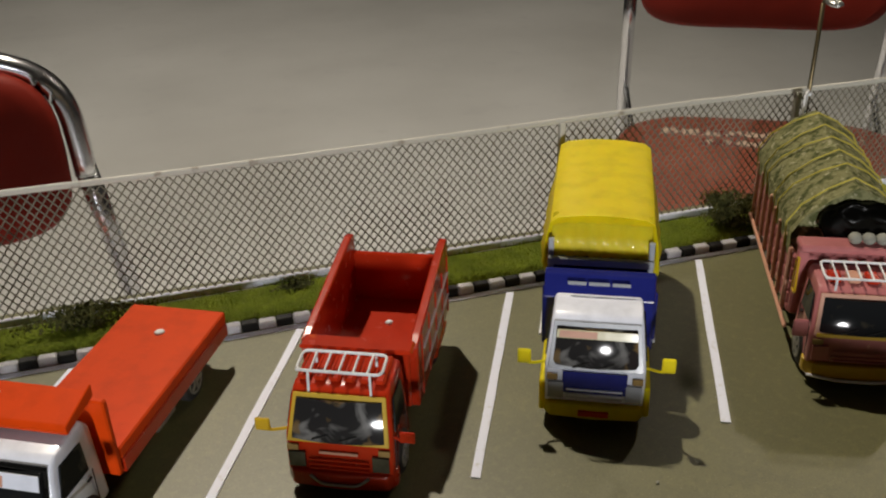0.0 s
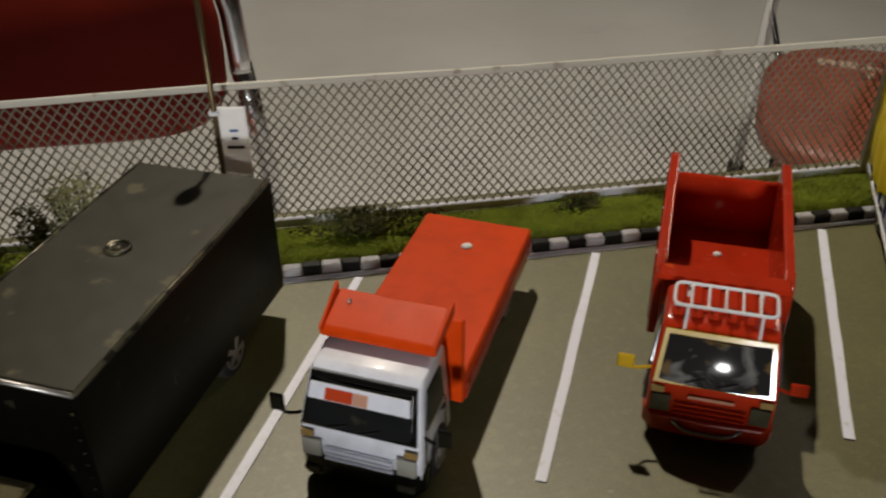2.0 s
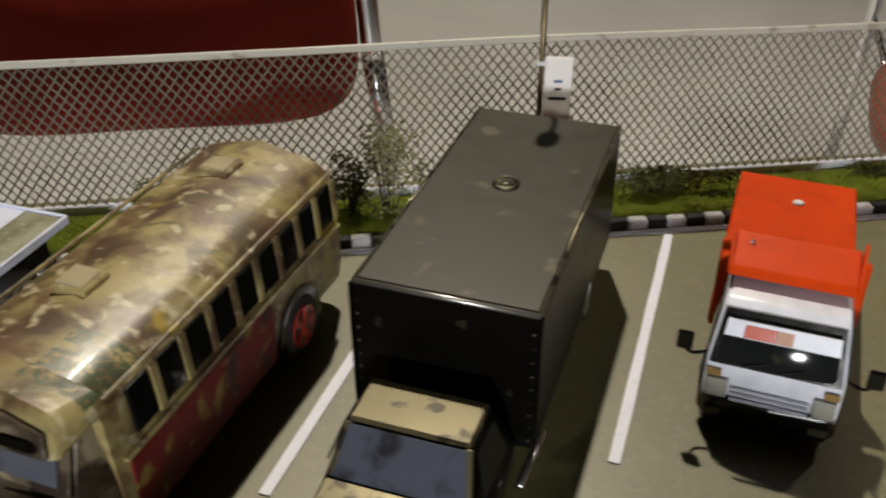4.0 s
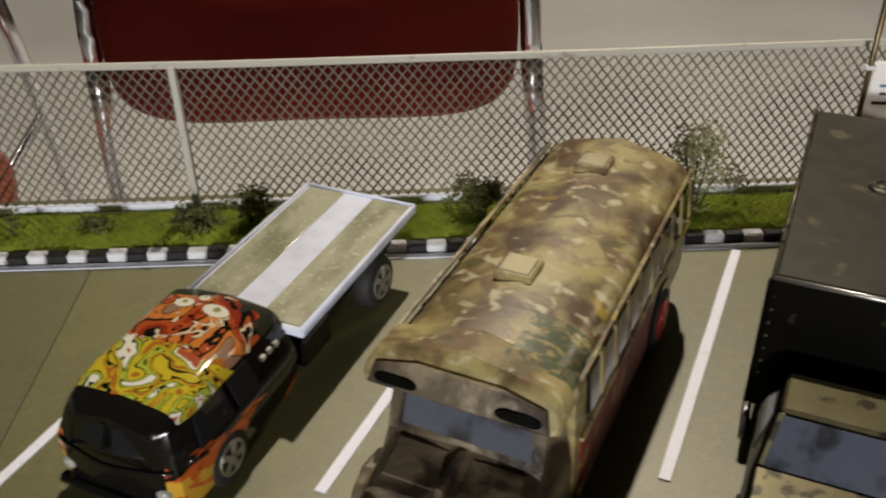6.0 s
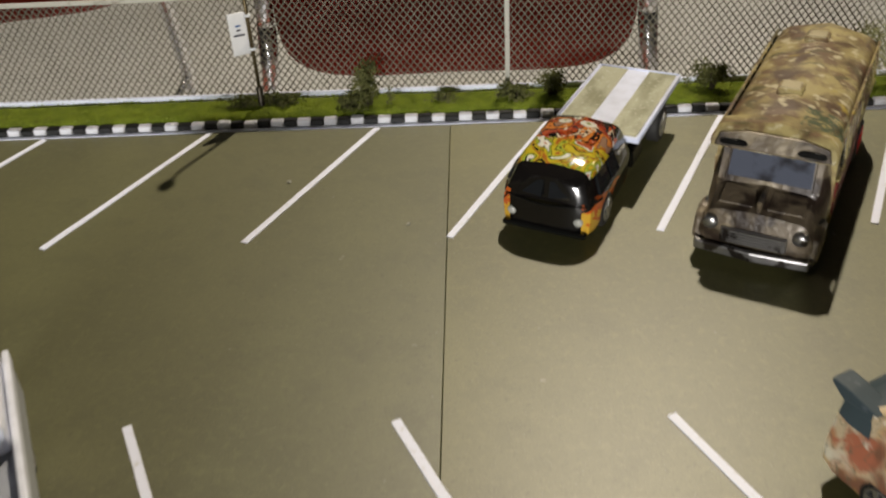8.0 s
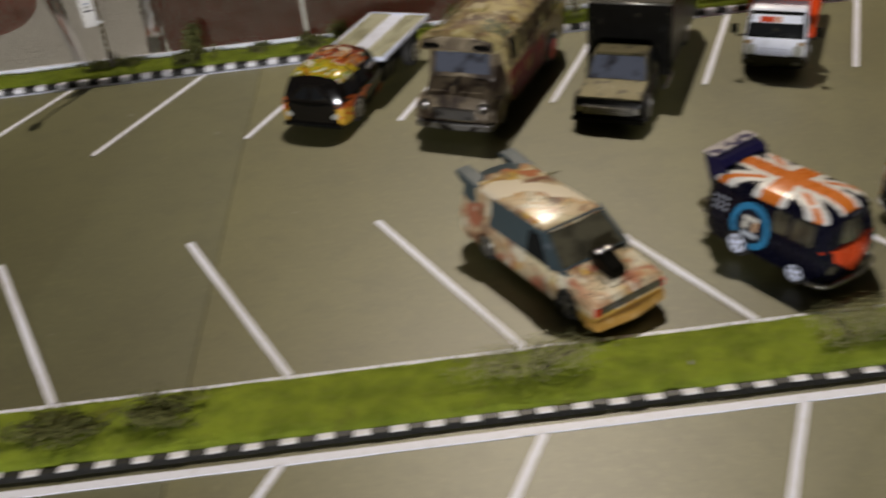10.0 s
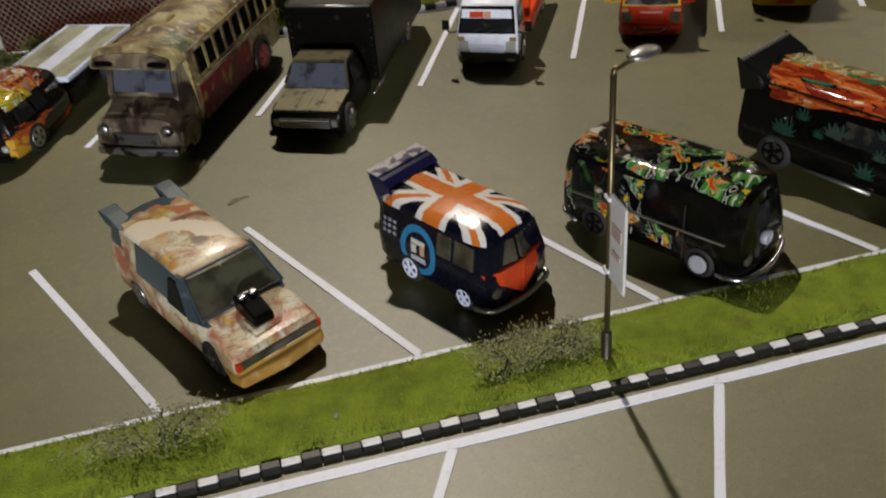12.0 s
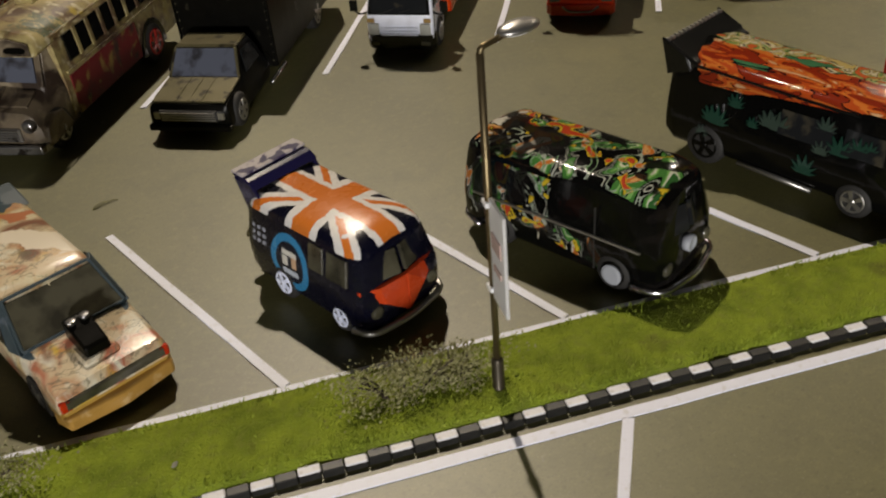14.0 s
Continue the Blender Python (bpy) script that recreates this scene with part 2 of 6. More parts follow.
def tube(bm, pts, r, seg=8, closed=False):
    """A round bar along points, added to bm."""
    pts = [Vector(q) for q in pts]
    n = len(pts)
    rings = []
    up = Vector((0.123, 0.231, 0.965))
    for i, q in enumerate(pts):
        if closed:
            d = pts[(i + 1) % n] - pts[i - 1]
        else:
            d = pts[min(i + 1, n - 1)] - pts[max(i - 1, 0)]
        d.normalize()
        a = d.cross(up)
        if a.length < 0.2:
            a = d.cross(Vector((1, 0.1, 0)))
        a.normalize()
        b = d.cross(a)
        rings.append([bm.verts.new(q + (a * math.cos(2 * math.pi * k / seg) + b * math.sin(2 * math.pi * k / seg)) * r) for k in range(seg)])
    for i in range(n if closed else n - 1):
        p0, p1 = rings[i], rings[(i + 1) % n]
        for k in range(seg):
            bm.faces.new((p0[k], p0[(k + 1) % seg], p1[(k + 1) % seg], p1[k]))
    if not closed:
        bm.faces.new(rings[0][::-1])
        bm.faces.new(rings[-1])
    return bm


def bar(pts, r, seg=8, closed=False):
    return tube(bmesh.new(), pts, r, seg, closed)


def arc(pts, r, n=5):
    """The same line of points with its inner corners rounded."""
    pts = [Vector(q) for q in pts]
    out = [pts[0]]
    for a, b, c in zip(pts, pts[1:], pts[2:]):
        u, w = (a - b), (c - b)
        k = min(r, u.length / 2, w.length / 2)
        s, e = b + u.normalized() * k, b + w.normalized() * k
        for i in range(n + 1):
            t = i / n
            out.append((1 - t) ** 2 * s + 2 * t * (1 - t) * b + t * t * e)
    out.append(pts[-1])
    return out


# ---- the room and the table ----
FLOOR_Z = -0.78
tagged(part("floor", bx(-3.2, 3.4, -2.6, 5.2, FLOOR_Z - 0.1, FLOOR_Z), M_FLOOR), "pale grey polished floor of the hall", "floor", kind="structure")
for nm, b in (("wall_north", (-3.2, 3.4, 5.2, 5.3)), ("wall_south", (-3.2, 3.4, -2.7, -2.6)), ("wall_west", (-3.3, -3.2, -2.7, 5.3)), ("wall_east", (3.4, 3.5, -2.7, 5.3))):
    tagged(part(nm, bx(*b, FLOOR_Z - 0.1, 3.60), M_WALL), "plain dim grey plastered wall of the hall", "wall", kind="structure")
tagged(part("ceiling", bx(-3.3, 3.5, -2.7, 5.3, 3.60, 3.68), M_WALL), "plain dim grey ceiling of the hall", "ceiling", kind="structure")

X0, X1, Y0, Y1, SEAM = -1.0, 0.62, -0.32, 0.384, -0.3135
table = base("table", pose(0, 0, FLOOR_Z), "long wooden table under the model car park", "table")
top_z = -0.012 - FLOOR_Z
part("tabletop", bx(X0 + 0.02, X1 - 0.02, Y0 + 0.02, Y1 - 0.02, top_z - 0.025, top_z, bevel=0.002), M_TABLE, table)
for x in (X0 + 0.1, X1 - 0.1):
    for y in (Y0 + 0.08, Y1 - 0.08):
        part("leg", bx(x - 0.025, x + 0.025, y - 0.025, y + 0.025, 0, top_z - 0.025, bevel=0.003), M_TABLE, table)

# two boards of sanded asphalt with a joint between them
ground_w = tagged(part("ground_west", bx(X0, SEAM - 0.00012, Y0, Y1, -0.012, 0.0, bevel=0.00015), M_ROAD_DARK), "dark olive-grey asphalt board of the model car park", "ground", kind="structure")
ground_e = tagged(part("ground_east", bx(SEAM + 0.00012, X1, Y0, Y1, -0.012, 0.0, bevel=0.00015), M_ROAD), "olive-grey sanded asphalt board of the model car park", "ground", kind="structure")


def strip(a, b, w, z=0.0004):
    """A painted line on the ground from a to b, w wide."""
    a, b = Vector((*a, 0)), Vector((*b, 0))
    d = (b - a).normalized()
    s = Vector((-d.y, d.x, 0)) * w / 2
    bm = bmesh.new()
    ln = (b - a).length
    n = max(2, int(ln / 0.012))
    rows = []
    for i in range(n + 1):
        q = a + d * ln * i / n
        j = 0.00012
        rows.append([q + s + Vector((random.uniform(-j, j), random.uniform(-j, j), 0)), q - s + Vector((random.uniform(-j, j), random.uniform(-j, j), 0))])
    vs = [[bm.verts.new((q.x, q.y, z)) for q in r] for r in rows]
    lo = [[bm.verts.new((q.x, q.y, -0.0006)) for q in r] for r in rows]
    for i in range(n):
        bm.faces.new((vs[i][0], vs[i][1], vs[i + 1][1], vs[i + 1][0]))
        bm.faces.new((vs[i][0], vs[i + 1][0], lo[i + 1][0], lo[i][0]))
        bm.faces.new((vs[i][1], lo[i][1], lo[i + 1][1], vs[i + 1][1]))
    bm.faces.new((vs[0][0], lo[0][0], lo[0][1], vs[0][1]))
    bm.faces.new((vs[n][0], vs[n][1], lo[n][1], lo[n][0]))
    return bm


def line(a, b, w, label):
    tagged(part("road_marking", strip(a, b, w), M_LINE), label, "road marking", "parking bay lines", "structure")


PITCH = 0.0792
for i in range(-10, 6):
    x = i * (0.0781 if i < 0 else 0.0800)
    line((x + 0.0435, 0.3385), (x, 0.2455), 0.0028, "white slanted bay line painted on asphalt")
for i in range(-9, 7):
    x = -0.0418 + i * PITCH
    line((x - 0.0475, 0.1495), (x, 0.0565), 0.0028, "white slanted bay line painted on asphalt")
    line((x, 0.0156), (x - 0.052, -0.086), 0.0028, "white slanted bay line painted on asphalt")
for y, w in ((0.3408, 0.0024), (0.0550, 0.0024), (0.0172, 0.0032)):
    line((X0 + 0.01, y), (X1 - 0.01, y), w, "long white edge line painted on asphalt")


# kerbs of black and white blocks
def kerb(y0, y1, x_first, pitch, high=0.0028, edge=0.0005, top_only=False):
    ob = base("kerb", pose(0, 0, 0), "kerb of alternating black and white painted blocks", "kerb", kind="structure")
    half = pitch / 2
    meshes = []
    for k, m in enumerate((M_KERB_W, M_KERB_B)):
        for q in range(3):
            b = bx(-half / 2 + 0.0001, half / 2 - 0.0001, (y0 - y1) / 2, (y1 - y0) / 2, -0.0006, high + 0.00015 * q, bevel=edge)
            o = part("block", b, [m, M_KERB_B], ob)
            if top_only:
                for f in o.data.polygons:
                    f.material_index = 0 if f.normal.z > 0.3 or f.center.z > high * 0.72 else 1
            meshes.append((k, o.data))
            bpy.data.objects.remove(o)
    n = int((X1 - X0 - 0.02) / half)
    first = x_first - half * int((x_first - X0 - 0.01) / half)
    odd = int((x_first - X0 - 0.01) / half) % 2
    for i in range(n):
        k = (i + odd) % 2
        me = random.choice([m for kk, m in meshes if kk == k])
        piece("block", me, ob, pose(first + i * half, (y0 + y1) / 2 + random.uniform(-0.0002, 0.0002), random.uniform(-0.0001, 0.0001), 0, 0, random.uniform(-0.5, 0.5)))


kerb(0.3430, 0.3468, -0.432, 0.01255)
kerb(0.0222, 0.0250, -0.0520, 0.01125, 0.0022, 0.0003, True)


# grass strips with blades
def verge(name, y0, y1, label):
    bm = bmesh.new()
    nx, ny = 260, 6
    grid = []
    for i in range(nx + 1):
        row = []
        for j in range(ny + 1):
            x, y = X0 + 0.01 + (X1 - X0 - 0.02) * i / nx, y0 + (y1 - y0) * j / ny
            edge = min(j, ny - j)
            z = 0.0030 + 0.0009 * noise.noise(Vector((x * 60, y * 60, 3))) + (0.0006 if edge else -0.0006)
            row.append(bm.verts.new((x, y, z)))
        grid.append(row)
    for i in range(nx):
        for j in range(ny):
            bm.faces.new((grid[i][j], grid[i + 1][j], grid[i + 1][j + 1], grid[i][j + 1]))
    for rows in ([g[0] for g in grid], [g[-1] for g in grid]):
        low = [bm.verts.new((v.co.x, v.co.y, -0.0006)) for v in rows]
        for i in range(nx):
            bm.faces.new((rows[i], rows[i + 1], low[i + 1], low[i]))
    bed = tagged(part(name, bm, M_TURF, smooth=True), label, "grass verge", kind="structure")
    vs, fs = [], []
    rng = random.Random(name)
    for i in range(26000):
        x, y = rng.uniform(-0.66, 0.40), rng.uniform(y0 + 0.0002, y1 - 0.0002)
        z = 0.0028 + 0.0009 * noise.noise(Vector((x * 60, y * 60, 3)))
        h = rng.uniform(0.0007, 0.0021)
        a = rng.uniform(0, 6.28)
        dx, dy = math.cos(a) * 0.00022, math.sin(a) * 0.00022
        lx, ly = rng.uniform(-0.0009, 0.0009), rng.uniform(-0.0009, 0.0009)
        k = len(vs)
        vs += [(x - dx, y - dy, z), (x + dx, y + dy, z), (x + lx, y + ly, z + h)]
        fs.append((k, k + 1, k + 2))
    me = bpy.data.meshes.new("grass")
    me.from_pydata(vs, [], fs)
    me.materials.append(M_BLADE)
    tagged(new("grass", me), "short bright green model grass", "grass", kind="stuff")
    return bed


verge("verge_back", 0.3472, 0.3696, "bright green model grass strip along the fence")
verge("verge_middle", 0.0250, 0.0522, "bright green model grass strip between the parking rows")

# ---- fence ----
FY, FTOP = 0.3715, 0.0535
fence = base("fence", pose(0, FY, 0.0), "model chain-link fence with a chipped off-white rail", "fence")
bm = bmesh.new()
tube(bm, [(X0 + 0.012 + (X1 - X0 - 0.024) * i / 40, 0.0004 * math.sin(i * 1.7), FTOP + 0.0004 * math.sin(i * 0.9)) for i in range(41)], 0.0012, 8)
part("top_rail", bm, M_FENCE, fence, "off-white painted top rail")
part("bottom_rail", bx(X0 + 0.012, X1 - 0.012, -0.0016, 0.0006, 0.0022, 0.0052, bevel=0.0003), M_LINE, fence)
vs, fs = [], []
cell, zb, zt, r = 0.0033, 0.0042, FTOP, 0.00035
run = (zt - zb) * 0.78
k = int((X1 - X0 - 0.03) / cell)
steps = 8
for i in range(-int(run / cell), k + 1):
    for s in (1, -1):
        xa = X0 + 0.015 + i * cell + (0 if s > 0 else run)
        for j in range(steps):
            t0, t1 = j / steps, (j + 1) / steps
            xm, xn = xa + s * run * t0, xa + s * run * t1
            if min(xm, xn) < X0 + 0.012 or max(xm, xn) > X1 - 0.012:
                continue
            za, zc = zb + (zt - zb) * t0, zb + (zt - zb) * t1
            n = len(vs)
            off = 0.0002 * s
            for x, z in ((xm, za), (xn, zc)):
                vs += [(x - r, off, z), (x, off - r, z), (x + r, off, z), (x, off + r, z)]
            for q in range(4):
                fs.append((n + q, n + (q + 1) % 4, n + 4 + (q + 1) % 4, n + 4 + q))
me = bpy.data.meshes.new("wire_mesh")
me.from_pydata(vs, [], fs)
me.materials.append(M_WIRE)
ob = new("wire_mesh", me)
ob.parent = fence
tagged(ob, "diamond wire mesh", kind="stuff")
for x in (-0.84, -0.564, -0.286, 0.156, 0.262, 0.41, 0.55):
    part("post", bx(x - 0.0012, x + 0.0012, -0.0026, 0.0002, 0.0022, FTOP, bevel=0.0004), M_FENCE, fence)


# ---- street lamps of the model ----
def street_lamp(x, y, h, turn, label, base_z=0.0022, pole_r=0.00085, board=None, inks=None):
    ob = base("street_lamp", pose(x, y, base_z, 0, 0, turn), label, "street lamp", "model street lamps")
    part("pole", bar([(0, 0, 0.0), (0, 0, h * 0.5), (0, 0, h)], pole_r, 10), M_BRASS, ob, "thin aged brass pole", True)
    part("base_sleeve", lathe([(0.0018, 0), (0.0019, 0.0006), (0.0016, 0.001), (0.00155, 0.0105), (0.0012, 0.0112), (0.0009, 0.0114)], 12), M_POLE, ob, "dark base sleeve", True)
    part("arm", bar(arc([(0, 0, h - 0.001), (0, 0, h + 0.001), (0.0085, 0, h + 0.0022)], 0.002), 0.0007, 8), M_BRASS, ob, "", True)
    bm = bmesh.new()
    bmesh.ops.create_uvsphere(bm, u_segments=14, v_segments=8, radius=1.0)
    for v in bm.verts:
        v.co = Vector((0.0098 + v.co.x * 0.0052, v.co.y * 0.0030, h + 0.0022 + (v.co.z * 0.0016 if v.co.z > 0 else v.co.z * 0.0007)))
    head = part("lamp_head", bm, M_SATIN, ob, "oval satin metal lamp head", True)
    bm = bmesh.new()
    bmesh.ops.create_uvsphere(bm, u_segments=12, v_segments=6, radius=1.0)
    for v in bm.verts:
        v.co = Vector((0.0098 + v.co.x * 0.0040, v.co.y * 0.0022, h + 0.0016 + v.co.z * 0.0005))
    part("lens", bm, M_CARD, head, "frosted lens", True)
    if board:
        z0, z1, w, a = board
        plate = part("sign_board", bx(0.0010, 0.0010 + w, -0.0004, 0.0004, z0, z1, bevel=0.0002), M_BOARD, ob, "white card board with small print")
        for f, ln, ht, mm in inks or ((0.30, 0.30, 0.0007, M_BLUE_INK), (0.40, 0.22, 0.0007, M_INK), (0.52, 0.62, 0.0008, M_INK)):
            zc = z1 - (z1 - z0) * f
            xc = 0.0010 + w * 0.5
            part("print_bar", bx(xc - w * ln / 2, xc + w * ln / 2, -0.0007, -0.00035, zc - ht / 2, zc + ht / 2), mm, plate)
            part("print_bar", bx(xc - w * ln / 2, xc + w * ln / 2, 0.00035, 0.0007, zc - ht / 2, zc + ht / 2), mm, plate)
        for z in (z0 + 0.002, z1 - 0.002):
            part("clip", bx(-0.0016, 0.0016, -0.0012, 0.0012, z - 0.0007, z + 0.0007, bevel=0.0003), M_CARD, ob, "white clip")
        if a:
            for o in ob.children:
                if o.name.startswith(("sign_board", "clip")):
                    o.rotation_euler = (0, 0, radians(a))
    return ob


street_lamp(-0.0690, 0.0335, 0.0920, 20, "brass model street lamp with white sign board on the verge", board=(0.0315, 0.0590, 0.0095, -109), inks=((0.36, 0.6, 0.0040, M_PALE_INK), (0.62, 0.5, 0.0016, M_PALE_INK)))
street_lamp(-0.0735, 0.3600, 0.0905, -115, "dark model street lamp with a white sign board beside the fence", board=(0.0250, 0.0505, 0.0085, 105))
street_lamp(-0.4040, 0.3600, 0.0905, -100, "dark model street lamp with a tilted sign board beside the fence", board=(0.0280, 0.0480, 0.0080, -55))
street_lamp(0.2590, 0.3600, 0.0905, -105, "dark model street lamp with a white sign board beside the fence", board=(0.0300, 0.0560, 0.0080, -30))


# ---- shrubs ----
def shrub(x, y, w, h, d, label, pale=False, tall=False, seed=1, count=900, base_z=0.0028, leaf=0.00078):
    rng = random.Random(seed)
    ob = base("shrub", pose(x, y, base_z), label, "shrub", "model shrubs")
    bm = bmesh.new()
    tips = []
    for i in range(9):
        a = rng.uniform(0, 6.28)
        q = Vector((math.cos(a) * w * rng.uniform(0.1, 0.42), math.sin(a) * d * rng.uniform(0.1, 0.42), h * rng.uniform(0.35, 0.85)))
        s = Vector((q.x * 0.3, q.y * 0.3, 0))
        tube(bm, [s - Vector((0, 0, 0.001)), s.lerp(q, 0.5) + Vector((0, 0, h * 0.08)), q], 0.0003, 5)
        tips.append(q)
    part("twig", bm, M_TWIG, ob)
    vs, fs = [], []
    clumps = [Vector((rng.gauss(0, w * 0.24), rng.gauss(0, d * 0.22), h * (rng.uniform(0.12, 0.9) if tall else rng.uniform(0.1, 0.7)))) for _ in range(16)] + tips
    for i in range(int(count * 1.5)):
        c = rng.choice(clumps)
        s = 0.10
        q = Vector((c.x + rng.gauss(0, w * s), c.y + rng.gauss(0, d * s), max(0.0002, c.z + rng.gauss(0, h * s))))
        n = Vector((rng.gauss(0, 1), rng.gauss(0, 1), rng.gauss(0, 1))).normalized()
        u = n.orthogonal().normalized() * leaf * rng.uniform(0.5, 1.3)
        v = n.cross(u) * 0.75
        k = len(vs)
        vs += [tuple(q - u), tuple(q - v * 0.8), tuple(q + u), tuple(q + v * 0.8), tuple(q + n * leaf * 0.5)]
        fs += [(k, k + 1, k + 4), (k + 1, k + 2, k + 4), (k + 2, k + 3, k + 4), (k + 3, k, k + 4)]
    me = bpy.data.meshes.new("foliage")
    me.from_pydata(vs, [], fs)
    me.materials.append(M_SHRUB_P if pale else M_SHRUB)
    o = new("foliage", me)
    o.parent = ob
    o["kind"] = "stuff"
    return ob


shrub(0.2330, 0.3560, 0.024, 0.0150, 0.018, "round dark green model shrub on the verge", seed=2, count=2600)
shrub(-0.0300, 0.3610, 0.040, 0.0090, 0.012, "low straggling olive model shrub on the verge", seed=3, count=1200)
shrub(0.0450, 0.3640, 0.016, 0.0040, 0.006, "flat olive tuft at the fence foot", seed=4, count=260)
shrub(0.0850, 0.3650, 0.030, 0.0040, 0.006, "flat reddish olive tuft at the fence foot", seed=14, count=260)
shrub(-0.1210, 0.3620, 0.024, 0.0300, 0.014, "tall wispy pale green model shrub by the fence", pale=True, tall=True, seed=5, count=700)
shrub(-0.1330, 0.3600, 0.012, 0.0210, 0.010, "small upright dark green model shrub", tall=True, seed=15, count=500)
shrub(-0.1520, 0.3590, 0.016, 0.0100, 0.010, "low dark green model shrub on the verge", seed=16, count=450)
shrub(-0.1920, 0.3600, 0.018, 0.0150, 0.012, "bushy dark green model shrub by the fence", seed=6, count=800)
shrub(-0.2650, 0.3600, 0.014, 0.0140, 0.010, "pointed olive model shrub on the verge", tall=True, seed=7, count=520)
shrub(-0.2830, 0.3590, 0.014, 0.0080, 0.010, "low dark green model shrub on the verge", seed=17, count=480)
shrub(-0.3180, 0.3580, 0.014, 0.0050, 0.008, "faint low tuft on the verge", seed=8, count=200)
shrub(-0.3520, 0.3560, 0.012, 0.0230, 0.011, "upright dark green model shrub on the verge", tall=True, seed=9, count=1100)
shrub(-0.3610, 0.3540, 0.014, 0.0080, 0.010, "low blurry olive tuft on the verge", seed=19, count=400)
shrub(-0.3960, 0.3610, 0.020, 0.0070, 0.010, "low olive shrub around the street lamp foot", seed=10, count=420)
shrub(-0.4140, 0.3590, 0.016, 0.0060, 0.010, "low olive shrub around the street lamp foot", seed=20, count=380)
shrub(-0.0930, 0.0395, 0.034, 0.0130, 0.020, "wispy olive model shrub on the middle verge", pale=True, seed=11, count=1400, leaf=0.00048)
shrub(-0.0790, 0.0400, 0.022, 0.0085, 0.014, "wispy olive model shrub on the middle verge", pale=True, seed=21, count=1000, leaf=0.0005)
shrub(-0.2020, 0.0400, 0.040, 0.0140, 0.021, "wispy grey-olive model shrub on the middle verge", pale=True, seed=12, count=1500, leaf=0.00048)
shrub(-0.3200, 0.0390, 0.028, 0.0090, 0.014, "low olive model shrub on the middle verge", seed=13, count=900)
shrub(-0.3500, 0.0380, 0.030, 0.0090, 0.014, "low olive model shrub on the middle verge", seed=23, count=900)


# ---- chairs behind the table ----
def stack_chair(x, y, turn, label, bars=False, seat_y=-0.41, foot_y=0.10, foot_x=0.262):
    """A padded chair of bent chrome tube; its own front looks to -y."""
    ob = base("chair", pose(x, y, FLOOR_Z, 0, 0, turn), label, "chair", "chairs behind the table")
    r = 0.0115
    for s in (-1, 1):
        part("frame_leg", bar(arc([(s * foot_x, foot_y, 0.0), (s * (0.6 * foot_x + 0.084), foot_y * 0.3, 0.42), (s * 0.222, 0.0, 0.60)], 0.2), r, 12), M_CHROME, ob, "chrome tube leg", True)
        part("foot", lathe([(0.012, 0), (0.017, 0.004), (0.016, 0.03), (0.0125, 0.032)], 12, at=(s * foot_x, foot_y, 0)), M_RUBBER, ob, "black rubber foot", True)
        part("front_leg", bar(arc([(s * 0.185, seat_y - 0.16, 0.0), (s * 0.185, seat_y - 0.12, 0.368), (s * 0.19, seat_y + 0.16, 0.372)], 0.05), r, 12), M_CHROME, ob, "chrome tube leg", True)
    for s in (-1, 1):
        part("seat_rail", bar([(s * 0.19, seat_y + 0.14, 0.371), (s * (0.6 * foot_x + 0.081), foot_y * 0.34, 0.385)], 0.006, 10), M_CHROME, ob, "thin chrome rail from seat to back leg", True)
    pts = [(-0.222, 0, 0.59)]
    for i in range(13):
        a = math.pi * (1 - i / 12)
        c, sn = math.cos(a), math.sin(a)
        pts.append((0.222 * math.copysign(abs(c) ** 0.45, c), 0.012 * sn, 0.615 + 0.104 * abs(sn) ** 0.6))
    pts.append((0.222, 0, 0.59))
    part("back_frame", bar(arc(pts, 0.03, 3), r, 12), M_CHROME, ob, "bent chrome tube round the backrest", True)

    def pad(cx, cz, w, h, y0, y1, flat=False):
        bm = bmesh.new()
        n, m = 40, 7
        rings = []
        for j in range(m):
            f = j / (m - 1)
            k = 1 - 0.10 * (abs(f - 0.5) * 2) ** 3
            ring = []
            for i in range(n):
                a = 2 * math.pi * i / n
                c, sn = math.cos(a), math.sin(a)
                e = 0.42
                u, v = w * math.copysign(abs(c) ** e, c) * k, h * math.copysign(abs(sn) ** (e + 0.18), sn) * k
                sag = 0.02 * (1 - (u / w) ** 2)
                co = (cx + u, y0 + (y1 - y0) * f + (sag if not flat else 0), cz + v)
                ring.append(bm.verts.new((cx + u, cz + v, y0 + (y1 - y0) * f) if flat else co))
            rings.append(ring)
        for a, b in zip(rings, rings[1:]):
            for i in range(n):
                bm.faces.new((a[i], a[(i + 1) % n], b[(i + 1) % n], b[i]))
        for ring in (rings[0], rings[-1]):
            c = Vector((0, 0, 0))
            for v in ring:
                c += v.co / n
            mid = bm.verts.new(c)
            for i in range(n):
                bm.faces.new((ring[i], ring[(i + 1) % n], mid))
        return bm

    part("backrest", pad(0, 0.618, 0.209, 0.098, -0.028, 0.012), M_VINYL, ob, "dark red vinyl backrest", True)
    seat = part("seat", pad(0, seat_y, 0.225, 0.205, 0.380, 0.425, True), M_SEAT, ob, "dark red vinyl seat pad", True)
    if bars:
        for k, (yy, a, b) in enumerate(((seat_y + 0.110, -0.15, 0.15), (seat_y + 0.072, -0.09, 0.10))):
            part("print_bar", bx(a, b, yy - 0.011, yy + 0.011, 0.4240, 0.4268), M_PRINT, seat, "worn pale print")
    return ob


